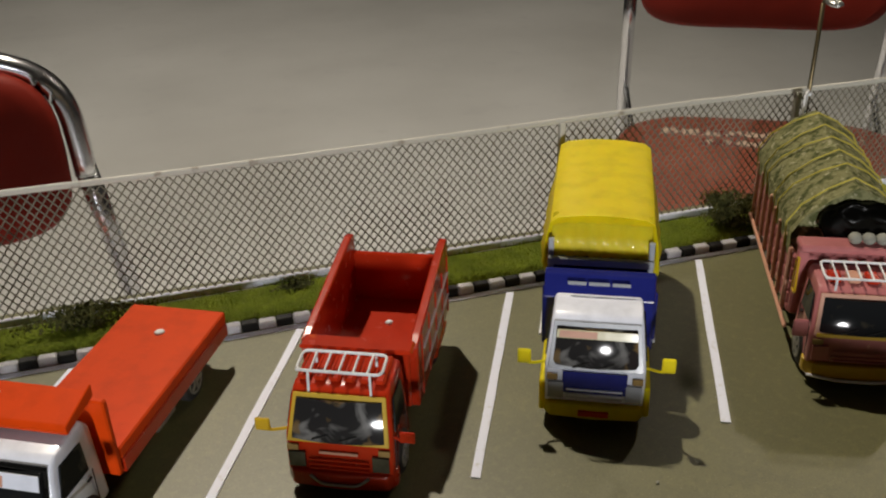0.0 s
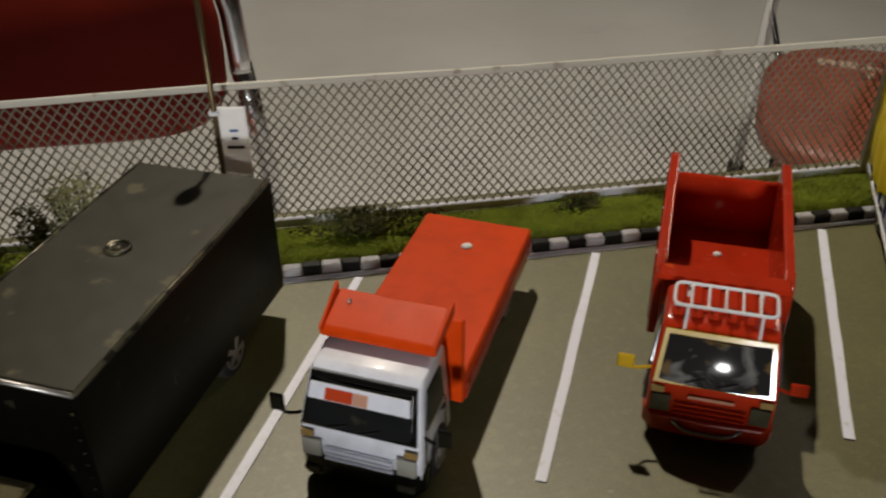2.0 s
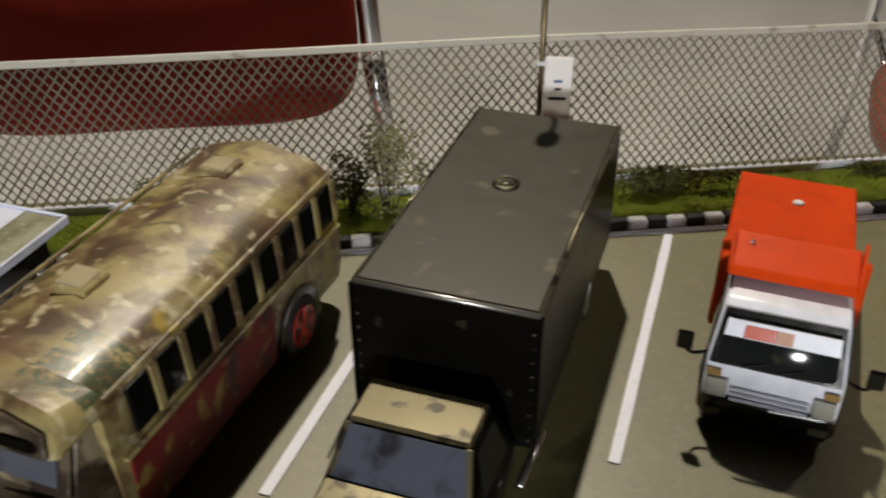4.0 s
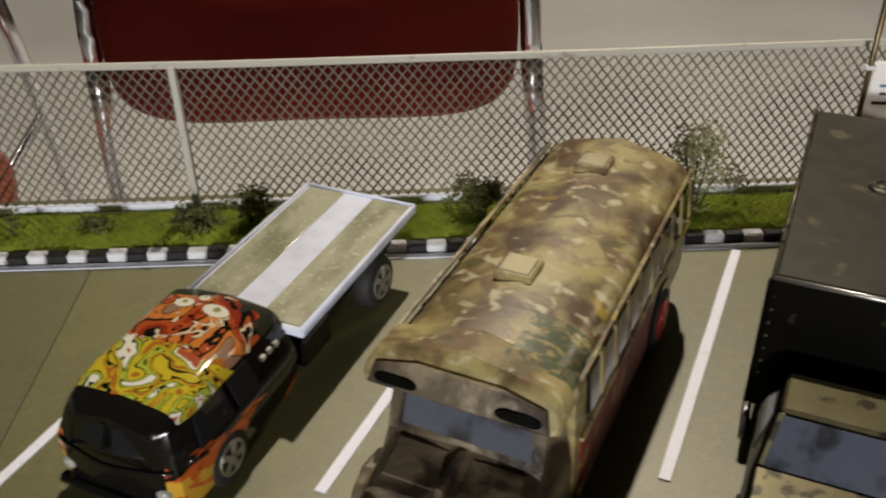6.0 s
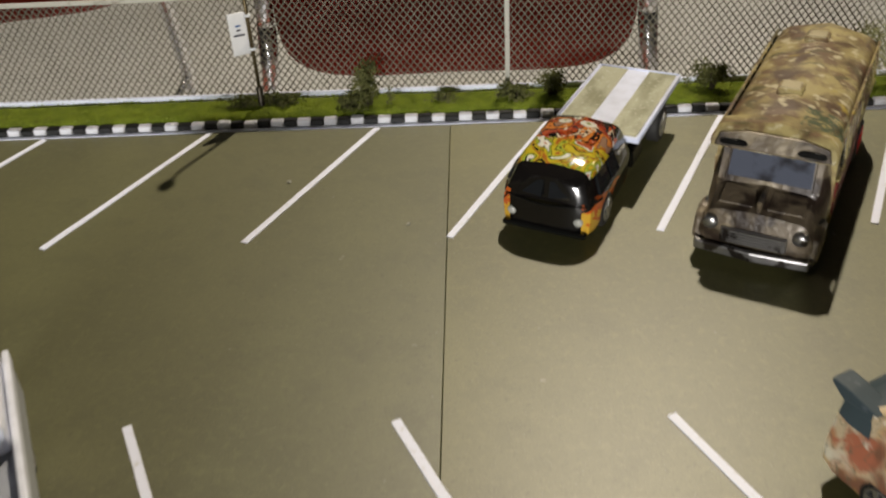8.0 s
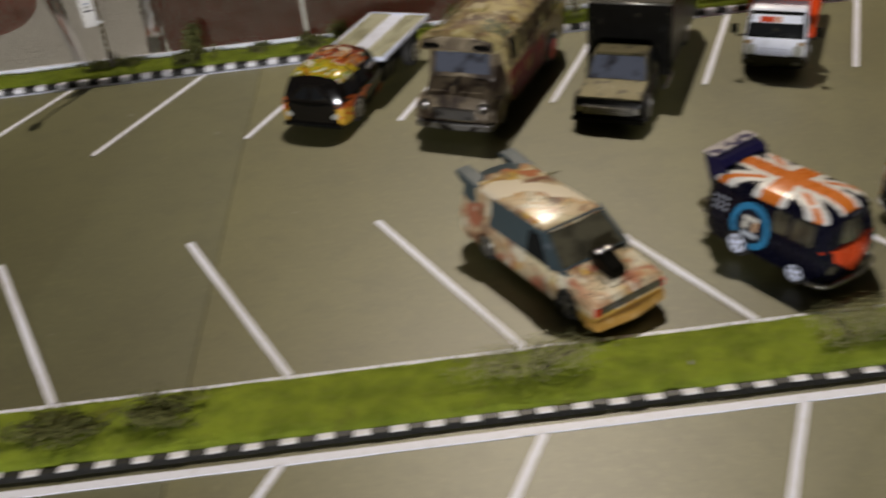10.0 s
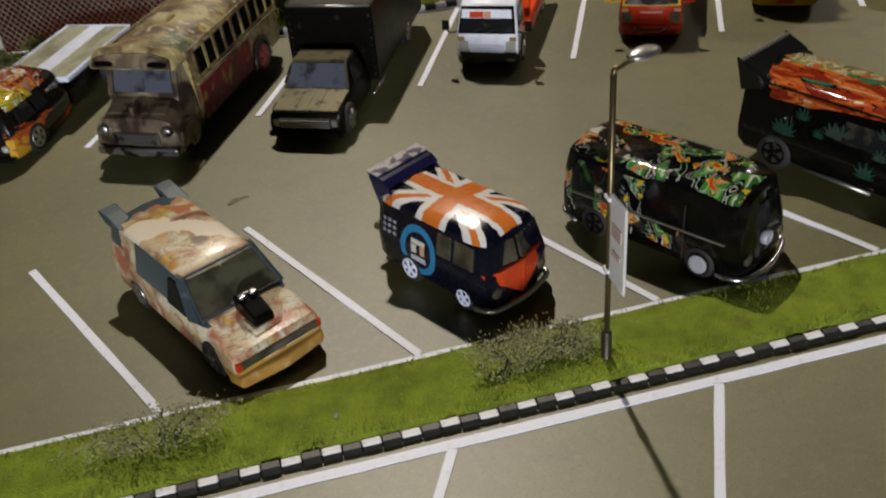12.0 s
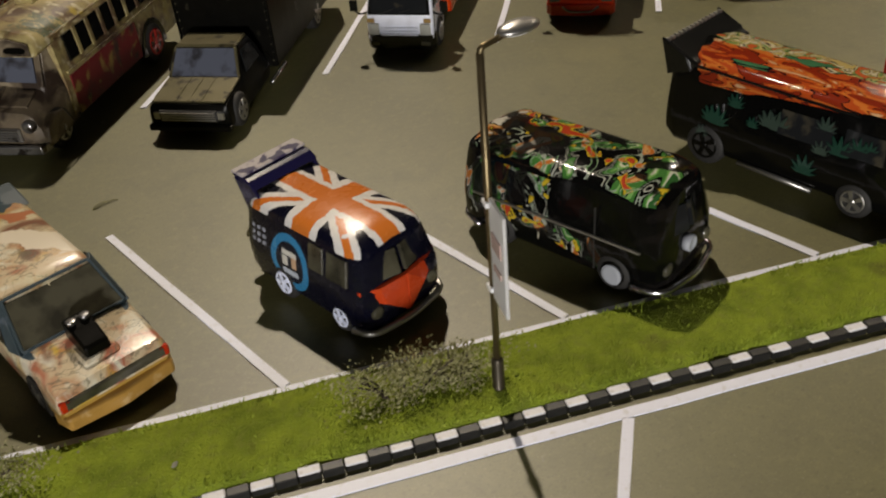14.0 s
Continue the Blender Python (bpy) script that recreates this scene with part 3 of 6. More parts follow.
p = Paint("worn_print", (0.45, 0.33, 0.25), 0.7)
p.over((0.17, 0.03, 0.02), p.noise(60, 2, stretch=(1, 0.5, 1)).ramp(0.48, 0.55))
M_PRINT = p.m
stack_chair(-0.325, 1.0, 0, "chrome tube chair with dark red vinyl backrest and seat", seat_y=-0.30)
stack_chair(0.980, 1.45, -29, "chrome tube chair with red seat and worn print", True, -0.38, 0.16, 0.235)
stack_chair(-0.990, 1.24, 17, "chrome tube chair with red seat and worn print", True, -0.29)


# ---- paints of the model cars ----
def worn(name, colour, chips, rough=0.3, metal=0.0, scale=170, amount=0.66, coat=0.35, spec=0.3):
    p = enamel(name, colour, rough, metal=metal, coat=coat, spec=spec)
    p.over(chips, p.noise(scale, 5, shift=(2, 7, 1)).ramp(amount, amount + 0.06))
    return p


V_WHITE = enamel("cab_white", (0.82, 0.85, 0.96), 0.34).m
V_RED = enamel("truck_red", (0.68, 0.058, 0.006), 0.42, coat=0.0, spec=0.12).m
V_DUMP = worn("dump_red", (0.46, 0.028, 0.008), (0.56, 0.07, 0.013), 0.24, amount=0.68).m
p = enamel("tarp_yellow", (0.72, 0.56, 0.010), 0.55, coat=0.05)
p.b.inputs["Subsurface Weight"].default_value = 0.35
p.b.inputs["Subsurface Radius"].default_value = (0.010, 0.007, 0.001)
p.b.inputs["Subsurface Scale"].default_value = 1.0
V_YELLOW = p.m
V_GOLD = enamel("gold_trim", (0.55, 0.34, 0.02), 0.35).m
V_NAVY = enamel("navy_blue", (0.014, 0.020, 0.17), 0.2).m
V_INDIGO = enamel("indigo", (0.008, 0.007, 0.040), 0.22).m
V_SCUFF = worn("scuffed_white", (0.46, 0.42, 0.42), (0.05, 0.04, 0.09), 0.35, scale=240, amount=0.5).m
V_GREY = enamel("grey_trim", (0.36, 0.38, 0.42), 0.3).m
V_PINK = worn("faded_pink", (0.46, 0.155, 0.155), (0.60, 0.33, 0.25), 0.4, amount=0.62).m
V_PEACH = enamel("peach_trim", (0.62, 0.32, 0.22), 0.45).m
V_BLACK = enamel("gloss_black", (0.006, 0.006, 0.0055), 0.12, coat=0.3).m
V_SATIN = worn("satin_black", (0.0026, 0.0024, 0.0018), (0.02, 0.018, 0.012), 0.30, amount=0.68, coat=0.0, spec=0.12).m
V_BRASS = worn("worn_brass_paint", (0.115, 0.100, 0.052), (0.03, 0.025, 0.014), 0.32, 0.4, amount=0.56).m
V_EDGE = worn("worn_edge", (0.11, 0.10, 0.065), (0.02, 0.018, 0.012), 0.35, 0.5, scale=260, amount=0.5).m
V_ORANGE = enamel("orange_red", (0.56, 0.055, 0.015), 0.25).m
V_DARKRED = enamel("deep_red", (0.40, 0.012, 0.010), 0.25).m
V_GLOW = plain("lamp_plastic", (0.40, 0.40, 0.36), 0.2, wear=0.1).m
V_AMBER = plain("amber_plastic", (0.30, 0.19, 0.07), 0.25).m
p = Paint("tinted_glass", (0.012, 0.013, 0.014), 0.08, spec=0.12)
p.over((0.07, 0.06, 0.04), p.noise(150, 3).ramp(0.58, 0.68) * 0.6)
V_GLASS = p.m
p = Paint("smoky_glass", (0.075, 0.070, 0.048), 0.12, coat=0.25)
p.over((0.03, 0.028, 0.02), p.noise(150, 3).ramp(0.4, 0.65))
V_SMOKE = p.m
# dark windscreen glass; pale blotches paint silvery reflections into its colour
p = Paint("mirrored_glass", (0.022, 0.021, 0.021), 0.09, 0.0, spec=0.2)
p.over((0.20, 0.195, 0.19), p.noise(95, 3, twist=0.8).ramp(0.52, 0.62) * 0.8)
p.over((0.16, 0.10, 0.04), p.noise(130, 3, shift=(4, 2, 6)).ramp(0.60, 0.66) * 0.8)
V_GLAREGLASS = p.m
# bluish base colour stands in for a bright reflection on the windscreen
p = Paint("blue_glare_glass", (0.085, 0.095, 0.125), 0.12, coat=0.5)
p.over((0.03, 0.03, 0.035), p.noise(120, 3).ramp(0.50, 0.66))
V_BLUEGLARE = p.m
# rusty camouflaged bus
p = Paint("rusty_camouflage", (0.37, 0.30, 0.13), 0.42, 0.0, coat=0.06)
p.over((0.085, 0.045, 0.026), p.noise(66, 8, twist=0.3, stretch=(1.2, 0.8, 1)).ramp(0.45, 0.60) * 0.95)
p.over((0.16, 0.095, 0.050), p.noise(150, 7, shift=(3, 3, 3), twist=0.2).ramp(0.50, 0.60) * 0.85)
p.over((0.10, 0.085, 0.035), p.noise(90, 5, shift=(1, 6, 3), twist=0.8).ramp(0.58, 0.66) * 0.8)
p.over((0.43, 0.32, 0.05), p.noise(60, 4, shift=(9, 1, 3)).ramp(0.62, 0.68) * 0.8)
p.over((0.52, 0.46, 0.30), p.noise(230, 7, shift=(4, 1, 7), twist=0.2).ramp(0.57, 0.66) * 0.9)
x, y, z = p.xyz()
patch = ((x - 0.0115).absd().lt(0.0062)) * ((y - 0.0275).absd().lt(0.0085)) * z.gt(0.038)
p.over((0.050, 0.085, 0.045), patch * p.noise(420, 3, twist=1.0).ramp(0.44, 0.5) * 0.85)
p.rough(p.noise(130, 4) * 0.4 + 0.2)
p.bump(p.noise(420, 5), 0.22, 0.0005)
V_BUS = p.m
p = Paint("rusty_dark", (0.125, 0.095, 0.062), 0.42, 0.15, coat=0.15)
p.over((0.26, 0.21, 0.14), p.noise(120, 6, twist=0.5).ramp(0.52, 0.64))
p.over((0.030, 0.019, 0.013), p.noise(75, 5, shift=(3, 3, 3), twist=0.7).ramp(0.48, 0.60))
p.bump(p.noise(420, 5), 0.5, 0.0008)
V_BUSDARK = p.m
p = Paint("rusty_red_band", (0.15, 0.013, 0.016), 0.5, coat=0.0, spec=0.2)
p.over((0.26, 0.18, 0.05), p.noise(110, 6, twist=0.5).ramp(0.55, 0.63))
p.over((0.035, 0.022, 0.018), p.noise(80, 5, shift=(5, 1, 3)).ramp(0.55, 0.65))
V_BUSRED = p.m


def mural(name, ground, colours, scale, zone=None, twist=1.2, rough=0.15, first=0.53, stretch=(1, 1, 1)):
    """A painted picture reduced to plain blots of its colours, on a ground coat; zone(x, y, z) bounds it."""
    p = Paint(name, ground, rough, coat=0.12, spec=0.3)
    limit = zone(p, *p.xyz()) if zone else None
    for i, c in enumerate(colours):
        m = p.noise(scale * (1 + 0.35 * (i % 3)), 5, shift=(i * 3.7, i * 1.9, i * 5.1), twist=twist, stretch=stretch).ramp(first - 0.02, first + 0.07)
        p.over(c, m * limit if limit else m)
    thin = p.noise(scale * 2.4, 2, shift=(8, 3, 2), twist=2.0).ramp(0.485, 0.5) * p.noise(scale * 2.4, 2, shift=(8, 3, 2), twist=2.0).ramp(0.53, 0.515)
    p.over([c * 0.25 for c in colours[0]], thin * limit * 0.7 if limit else thin * 0.7)
    p.bump(p.noise(500, 2), 0.15, 0.0003)
    return p


def flame_zone(p, x, y, z):
    wob = p.noise(130, 3, twist=1.0) * 0.010
    return (y + wob).gt(0.0135) * (z + wob * 0.25).gt(0.0262)


def scroll(p, scale, shift, bands, limit, stretch=(1, 1, 1), twist=1.6, detail=1.5):
    """Curling painted shapes with outlines: bands of colour between levels of one field."""
    n = p.noise(scale, detail, shift=shift, twist=twist, stretch=stretch)
    for lo, hi, c in bands:
        p.over(c, n.gt(lo) * n.lt(hi) * limit)


INKY = (0.007, 0.006, 0.0055)
p = Paint("flame_mural", INKY, 0.13, coat=0.25, spec=0.25)
x, y, z = p.xyz()
roof = flame_zone(p, x, y, z)
p.over((0.38, 0.070, 0.020), roof)
scroll(p, 84, (1, 4, 2), ((0.36, 0.41, INKY), (0.41, 0.47, (0.24, 0.030, 0.012)), (0.525, 0.55, INKY), (0.55, 0.60, (0.52, 0.17, 0.035)), (0.60, 0.615, (0.10, 0.05, 0.03)), (0.615, 1.0, (0.26, 0.15, 0.10))), roof, (1, 0.55, 1))
scroll(p, 130, (6, 2, 9), ((0.60, 0.615, INKY), (0.615, 0.66, (0.60, 0.50, 0.36)), (0.33, 0.36, INKY)), roof)
p.over((0.030, 0.032, 0.022), roof * (y + p.noise(160, 2) * 0.012 - x.absd() * -0.35).gt(0.0505))
front = ((y - 0.021) + p.noise(170, 3, shift=(2, 2, 2), twist=1.0) * 0.016).lt(0.0115) * z.gt(0.0240) * y.gt(0.0075)
p.over((0.48, 0.38, 0.028), front)
scroll(p, 100, (3, 8, 1), ((0.34, 0.385, INKY), (0.40, 0.45, (0.34, 0.12, 0.02)), (0.515, 0.54, INKY), (0.535, 0.58, (0.34, 0.40, 0.05)), (0.58, 0.60, INKY), (0.60, 0.66, (0.66, 0.64, 0.56)), (0.66, 1.0, (0.36, 0.08, 0.03))), front)
for cx, cy, rr in ((-0.0058, 0.0385, 0.0021), (0.0030, 0.0380, 0.0026), (-0.002, 0.0412, 0.0012)):
    d = ((x - cx) * (x - cx) * 0.7 + (y - cy) * (y - cy) * 1.6)
    p.over((0.66, 0.66, 0.58), d.lt(rr * rr) * z.gt(0.0262))
    d2 = ((x - cx) * (x - cx) + (y - cy - 0.0004) * (y - cy - 0.0004))
    p.over((0.25, 0.27, 0.10), d2.lt(rr * rr * 0.12) * z.gt(0.0262))
side = p.noise(150, 3, stretch=(1, 0.35, 1.6), twist=0.8)
low = z.lt(0.0175) * x.absd().gt(0.0128)
p.over((0.52, 0.10, 0.02), low * (side + (z * -14.0) + y * -6.0).gt(0.20))
p.over((0.58, 0.33, 0.04), low * (side + (z * -26.0) + y * -9.0).gt(0.14))
V_FLAME = p.m

# flag roof
p = enamel("flag_roof", (0.003, 0.0032, 0.011), 0.26, coat=0.12)
x, y, z = p.xyz()
jig = p.noise(420, 3) * 0.10
u, v = (x / 0.0135).absd(), ((y - 0.0275) / 0.0235).absd()
roof = z.gt(0.0254) * y.gt(0.0030) * y.lt(0.0525)
p.over((0.70, 0.68, 0.66), roof * (u - v + jig - 0.05).absd().lt(0.26))
p.over((0.62, 0.17, 0.03), roof * (u - v + jig - 0.05).absd().lt(0.085))
p.over((0.70, 0.68, 0.66), roof * ((u + jig - 0.05).lt(0.36).hi((v + jig - 0.05).lt(0.30))))
p.over((0.62, 0.17, 0.03), roof * ((u + jig - 0.05).lt(0.22).hi((v + jig - 0.05).lt(0.17))))
p.over((0.66, 0.66, 0.68), p.noise(160, 4, shift=(4, 4, 1)).ramp(0.70, 0.73) * z.gt(0.022))
flank = x.absd().gt(0.0105)
ey, ez = y - 0.0330, z - 0.0145
ring = ey * ey + ez * ez
p.over((0.02, 0.20, 0.40), flank * ring.lt(0.0088 ** 2))
p.over((0.006, 0.008, 0.02), flank * ring.lt(0.0064 ** 2))
for by, bz, bw, bh, tone in ((0.0, 0.0030, 0.0034, 0.0008, (0.62, 0.60, 0.55)), (-0.0022, 0.0006, 0.0011, 0.0017, (0.55, 0.35, 0.22)), (0.0020, 0.0004, 0.0013, 0.0015, (0.60, 0.58, 0.52)), (0.0, -0.0030, 0.0036, 0.0010, (0.45, 0.50, 0.58))):
    p.over(tone, flank * (ey - by).absd().lt(bw) * (ez - bz).absd().lt(bh))
check = ((y / 0.0026).op("FRACT").lt(0.6)) * ((z / 0.0020).op("FRACT").lt(0.55))
p.over((0.30, 0.32, 0.38), flank * check * y.gt(0.0440) * y.lt(0.0520) * z.gt(0.0160) * z.lt(0.0220))
V_FLAG = p.m

p = Paint("garden_mural", (0.0028, 0.0028, 0.0026), 0.12, coat=0.08, spec=0.2)
p.bump(p.noise(260, 3), 0.35, 0.0006)
x, y, z = p.xyz()
edge = p.noise(70, 3, shift=(1, 1, 9))
zone = ((z + edge * 0.006).gt(0.0312)).hi((z + edge * 0.008).gt(0.0115) * z.lt(0.0262) * (y + edge * 0.04 - z).gt(0.034) * x.lt(0)) * y.gt(0.0045)
scroll(p, 62, (1, 5, 2), ((0.475, 0.487, (0.34, 0.35, 0.30)), (0.515, 0.527, (0.26, 0.30, 0.24)), (0.55, 0.60, (0.045, 0.16, 0.035)), (0.60, 0.625, (0.16, 0.34, 0.10)), (0.625, 0.64, (0.50, 0.52, 0.40)), (0.64, 1.0, (0.025, 0.10, 0.025))), zone)
scroll(p, 70, (7, 3, 4), ((0.565, 0.575, (0.50, 0.47, 0.38)), (0.575, 0.62, (0.44, 0.13, 0.025)), (0.62, 0.66, (0.56, 0.30, 0.11)), (0.66, 0.675, INKY), (0.675, 1.0, (0.52, 0.50, 0.44))), zone)
scroll(p, 90, (3, 9, 8), ((0.60, 0.615, INKY), (0.615, 0.66, (0.52, 0.37, 0.03)), (0.66, 0.67, INKY), (0.67, 1.0, (0.42, 0.05, 0.02))), zone)
scroll(p, 110, (5, 1, 6), ((0.34, 0.36, (0.28, 0.33, 0.27)), (0.315, 0.335, (0.07, 0.22, 0.06))), zone)
p.over(INKY, p.noise(52, 2, shift=(4, 4, 4), twist=1.0).ramp(0.55, 0.575) * 0.96)
V_GARDEN = p.m

p = Paint("feather_mural", (0.0028, 0.0028, 0.0026), 0.14, coat=0.08, spec=0.2)
p.bump(p.noise(260, 3), 0.3, 0.0006)
x, y, z = p.xyz()
barb = p.noise(150, 2, stretch=(1, 0.16, 1), twist=0.5)
zone = (z + barb * 0.012 + y * 0.02).gt(0.0385) * (y + barb * 0.02).lt(0.088)
p.over((0.42, 0.065, 0.014), zone)
scroll(p, 240, (2, 2, 2), ((0.30, 0.44, (0.22, 0.022, 0.008)), (0.44, 0.46, INKY), (0.54, 0.60, (0.54, 0.15, 0.03)), (0.60, 0.615, INKY), (0.64, 1.0, (0.55, 0.34, 0.18))), zone, (1, 0.26, 1), 1.3)
far = (x + p.noise(60, 3) * 0.010).gt(0.0052) * z.gt(0.0335) * (y + barb * 0.02).lt(0.088)
p.over((0.46, 0.36, 0.13), far)
scroll(p, 120, (4, 7, 3), ((0.42, 0.44, INKY), (0.44, 0.50, (0.56, 0.50, 0.34)), (0.50, 0.515, INKY), (0.545, 0.60, (0.16, 0.24, 0.07)), (0.60, 0.615, INKY), (0.615, 1.0, (0.52, 0.10, 0.03))), far)
scroll(p, 62, (9, 2, 5), ((0.60, 0.612, INKY), (0.612, 0.66, (0.04, 0.15, 0.07)), (0.66, 0.70, (0.16, 0.30, 0.13))), zone, (1, 0.45, 1))
V_LEAF = p.m
V_PICTURE = mural("pin_picture", (0.58, 0.46, 0.30), [(0.62, 0.54, 0.36), (0.46, 0.22, 0.11), (0.56, 0.36, 0.18), (0.55, 0.36, 0.07), (0.42, 0.14, 0.08), (0.68, 0.63, 0.50), (0.22, 0.10, 0.06)], 46, rough=0.3, first=0.57)
x, y, z = V_PICTURE.xyz()
sweep = V_PICTURE.noise(90, 4, shift=(3, 6, 2), twist=0.6) * 0.022
V_PICTURE.over((0.74, 0.66, 0.53), (y + x * 0.9 + sweep).gt(0.060) * (y + x * 0.9 + sweep).lt(0.071) * z.gt(0.0255))
V_PICTURE.over((0.46, 0.17, 0.08), (y + x * 0.7 + sweep * 1.6).gt(0.086) * (y + x * 0.7 + sweep * 1.6).lt(0.092) * z.gt(0.0255))
V_PICTURE.over((0.052, 0.076, 0.088), (V_PICTURE.noise(70, 3) * 0.02 + y).gt(0.082) * z.gt(0.02))
V_PICTURE.over((0.052, 0.076, 0.088), z.gt(0.0155) * z.lt(0.0268) * x.absd().gt(0.0118) * y.lt(0.060))
V_PICTURE.over((0.45, 0.27, 0.06), z.lt(0.0075) * y.lt(0.02))
V_PICTURE = V_PICTURE.m
p = Paint("camouflage_cover", (0.23, 0.225, 0.11), 0.9, spec=0.1)
p.over((0.09, 0.10, 0.04), p.noise(260, 4).ramp(0.48, 0.6))
p.over((0.40, 0.38, 0.24), p.noise(420, 4, shift=(5, 3, 1)).ramp(0.60, 0.68))
p.bump(p.noise(600, 4), 1.0, 0.0015)
V_CAMO = p.m
V_ROPE = plain("yellow_rope", (0.48, 0.40, 0.06), 0.8).m
V_SACK = plain("grey_sack", (0.26, 0.26, 0.22), 0.85).m
p = Paint("bed_sheet_metal", (0.36, 0.36, 0.26), 0.42, 0.2, coat=0.1)
p.over((0.20, 0.20, 0.12), p.noise(110, 5, stretch=(1, 0.4, 1)).ramp(0.46, 0.66))
p.over((0.50, 0.50, 0.42), p.noise(600, 3).ramp(0.58, 0.7) * 0.8)
V_BED = p.m
V_STRIPE = enamel("bed_white", (0.72, 0.77, 0.95), 0.45).m


# ---- model-car builders: x across, y from nose to tail, z up ----
def half(hl, zl, hb, zb, ht, zt, crown, r=0.0026):
    raw = [(0, 0, zl), (hl, 0, zl), (hb, 0, zb), (ht, 0, zt), (0, 0, zt + crown)]
    return [(q.x, q.z) for q in arc(raw, r, 4)]


def loft(rows):
    """A shell through cross-sections; a row is y, the half outline, and how far each point leans back by its height."""
    bm = bmesh.new()
    rings = []
    for y, pts, lean in rows:
        ring = [bm.verts.new((x, y + lean(z), z)) for x, z in pts]
        ring += [bm.verts.new((-x, y + lean(z), z)) for x, z in pts[-2:0:-1]]
        rings.append(ring)
    n = len(rings[0])
    for a, b in zip(rings, rings[1:]):
        for i in range(n):
            bm.faces.new((a[i], a[(i + 1) % n], b[(i + 1) % n], b[i]))
    bm.faces.new(rings[0])
    bm.faces.new(rings[-1][::-1])
    return bm


def upright(z):
    return 0.0


def shell(ob):
    """Smooth shading with crisp corners."""
    for f in ob.data.polygons:
        f.use_smooth = True
    m = ob.modifiers.new("corners", "EDGE_SPLIT")
    m.split_angle = radians(38)
    return ob


def wheel(car, x, y, r, w, rim, label=""):
    s = 1 if x > 0 else -1
    t = part("wheel", lathe([(r * 0.5, -w / 2), (r * 0.86, -w / 2), (r, -w * 0.32), (r, w * 0.32), (r * 0.86, w / 2), (r * 0.5, w / 2)], 20, "x", (x, y, r + 0.0004)), M_RUBBER, car, "", True)
    o = x + s * w / 2
    bm = lathe([(r * 0.66, o - s * 0.0012), (r * 0.66, o + s * 0.00015), (r * 0.58, o + s * 0.0003), (r * 0.5, o - s * 0.0003), (r * 0.18, o - s * 0.0001), (r * 0.14, o + s * 0.0006)], 18, "x", (0, y, r + 0.0004))
    part("rim", bm, rim, t, label, True)
    for k in range(5):
        a = 2 * math.pi * k / 5
        d, e = Vector((0, math.cos(a), math.sin(a))), Vector((0, -math.sin(a), math.cos(a)))
        c = Vector((o + s * 0.0002, y, r + 0.0004))
        part("spoke", slab([c + d * r * 0.12 + e * r * 0.09, c + d * r * 0.6 + e * r * 0.12, c + d * r * 0.6 - e * r * 0.12, c + d * r * 0.12 - e * r * 0.09], 0.0004), rim, t)
    return t


def glass(name, pts, car, mat=None, thick=0.0005, label="", bevel=0.00012):
    return part(name, slab(pts, thick, bevel), mat or V_GLASS, car, label)


def mirror(car, x, y, z, mat, arm, w=0.0032, h=0.0046, out=0.0048, drop=0.002):
    s = 1 if x > 0 else -1
    a = part("mirror", bx(x + s * out - w / 2, x + s * out + w / 2, y - 0.0022, y - 0.0010, z - h / 2, z + h / 2, bevel=0.0004), mat, car, "side mirror")
    part("mirror_arm", bar(arc([(x - s * 0.0006, y + 0.001, z - h / 2 - drop * 0.5), (x + s * out * 0.7, y, z - h / 2 - drop), (x + s * out, y - 0.0014, z - h / 2 + 0.0004)], 0.0016, 3), 0.00042, 6), arm, a)


def rack(car, x, y0, y1, z, mat, n=5, foot=None):
    g = part("roof_rack", bar(arc([(-x, y0, z), (x, y0, z), (x, y1, z + 0.0008), (-x, y1, z + 0.0008), (-x, y0, z), (0, y0, z)], 0.0018, 3), 0.00042, 6), mat, car, "pale wire roof rack", True)
    for i in range(n):
        xx = -x + 2 * x * (i + 1) / (n + 1)
        part("rack_bar", bar([(xx, y0, z), (xx, y1, z + 0.0008)], 0.00034, 5), mat, g)
    for xx in (-x * 0.72, x * 0.72):
        part("rack_leg", bar([(xx, y0, z), (xx * 1.02, y0 - 0.0006, foot or z - 0.005)], 0.0004, 5), mat, g)
        part("rack_leg", bar([(xx, y1, z), (xx, y1, z - 0.003)], 0.0004, 5), mat, g)


CAB = [(0.0004, 0.0070), (0.0, 0.0125), (0.0007, 0.0190), (0.0052, 0.0302), (0.0075, 0.0320), (0.0215, 0.0328), (0.0232, 0.0300), (0.0232, 0.0070)]


def cab_y(z):
    for (y0, z0), (y1, z1) in zip(CAB[:5], CAB[1:5]):
        if z0 <= z <= z1:
            return y0 + (y1 - y0) * (z - z0) / (z1 - z0)
    return CAB[0][0]


def cab_w(W, z):
    return W / 2 * (1 - 0.11 * max(0.0, z - 0.0185) / 0.014)


def cab_front(car, name, W, z0, z1, x0, x1, mat, off=0.0003, thick=0.0005, label=""):
    """A plate that follows the cab's front between two heights and two widths, given as shares of the half width."""
    pts = []
    for xs, z in ((x0, z0), (x1, z0), (x1, z1), (x0, z1)):
        pts.append((xs * cab_w(W, z), cab_y(z) - off - 0.0006 * (1 - xs * xs) * 0, z))
    return part(name, slab(pts, thick, 0.0001), mat, car, label)


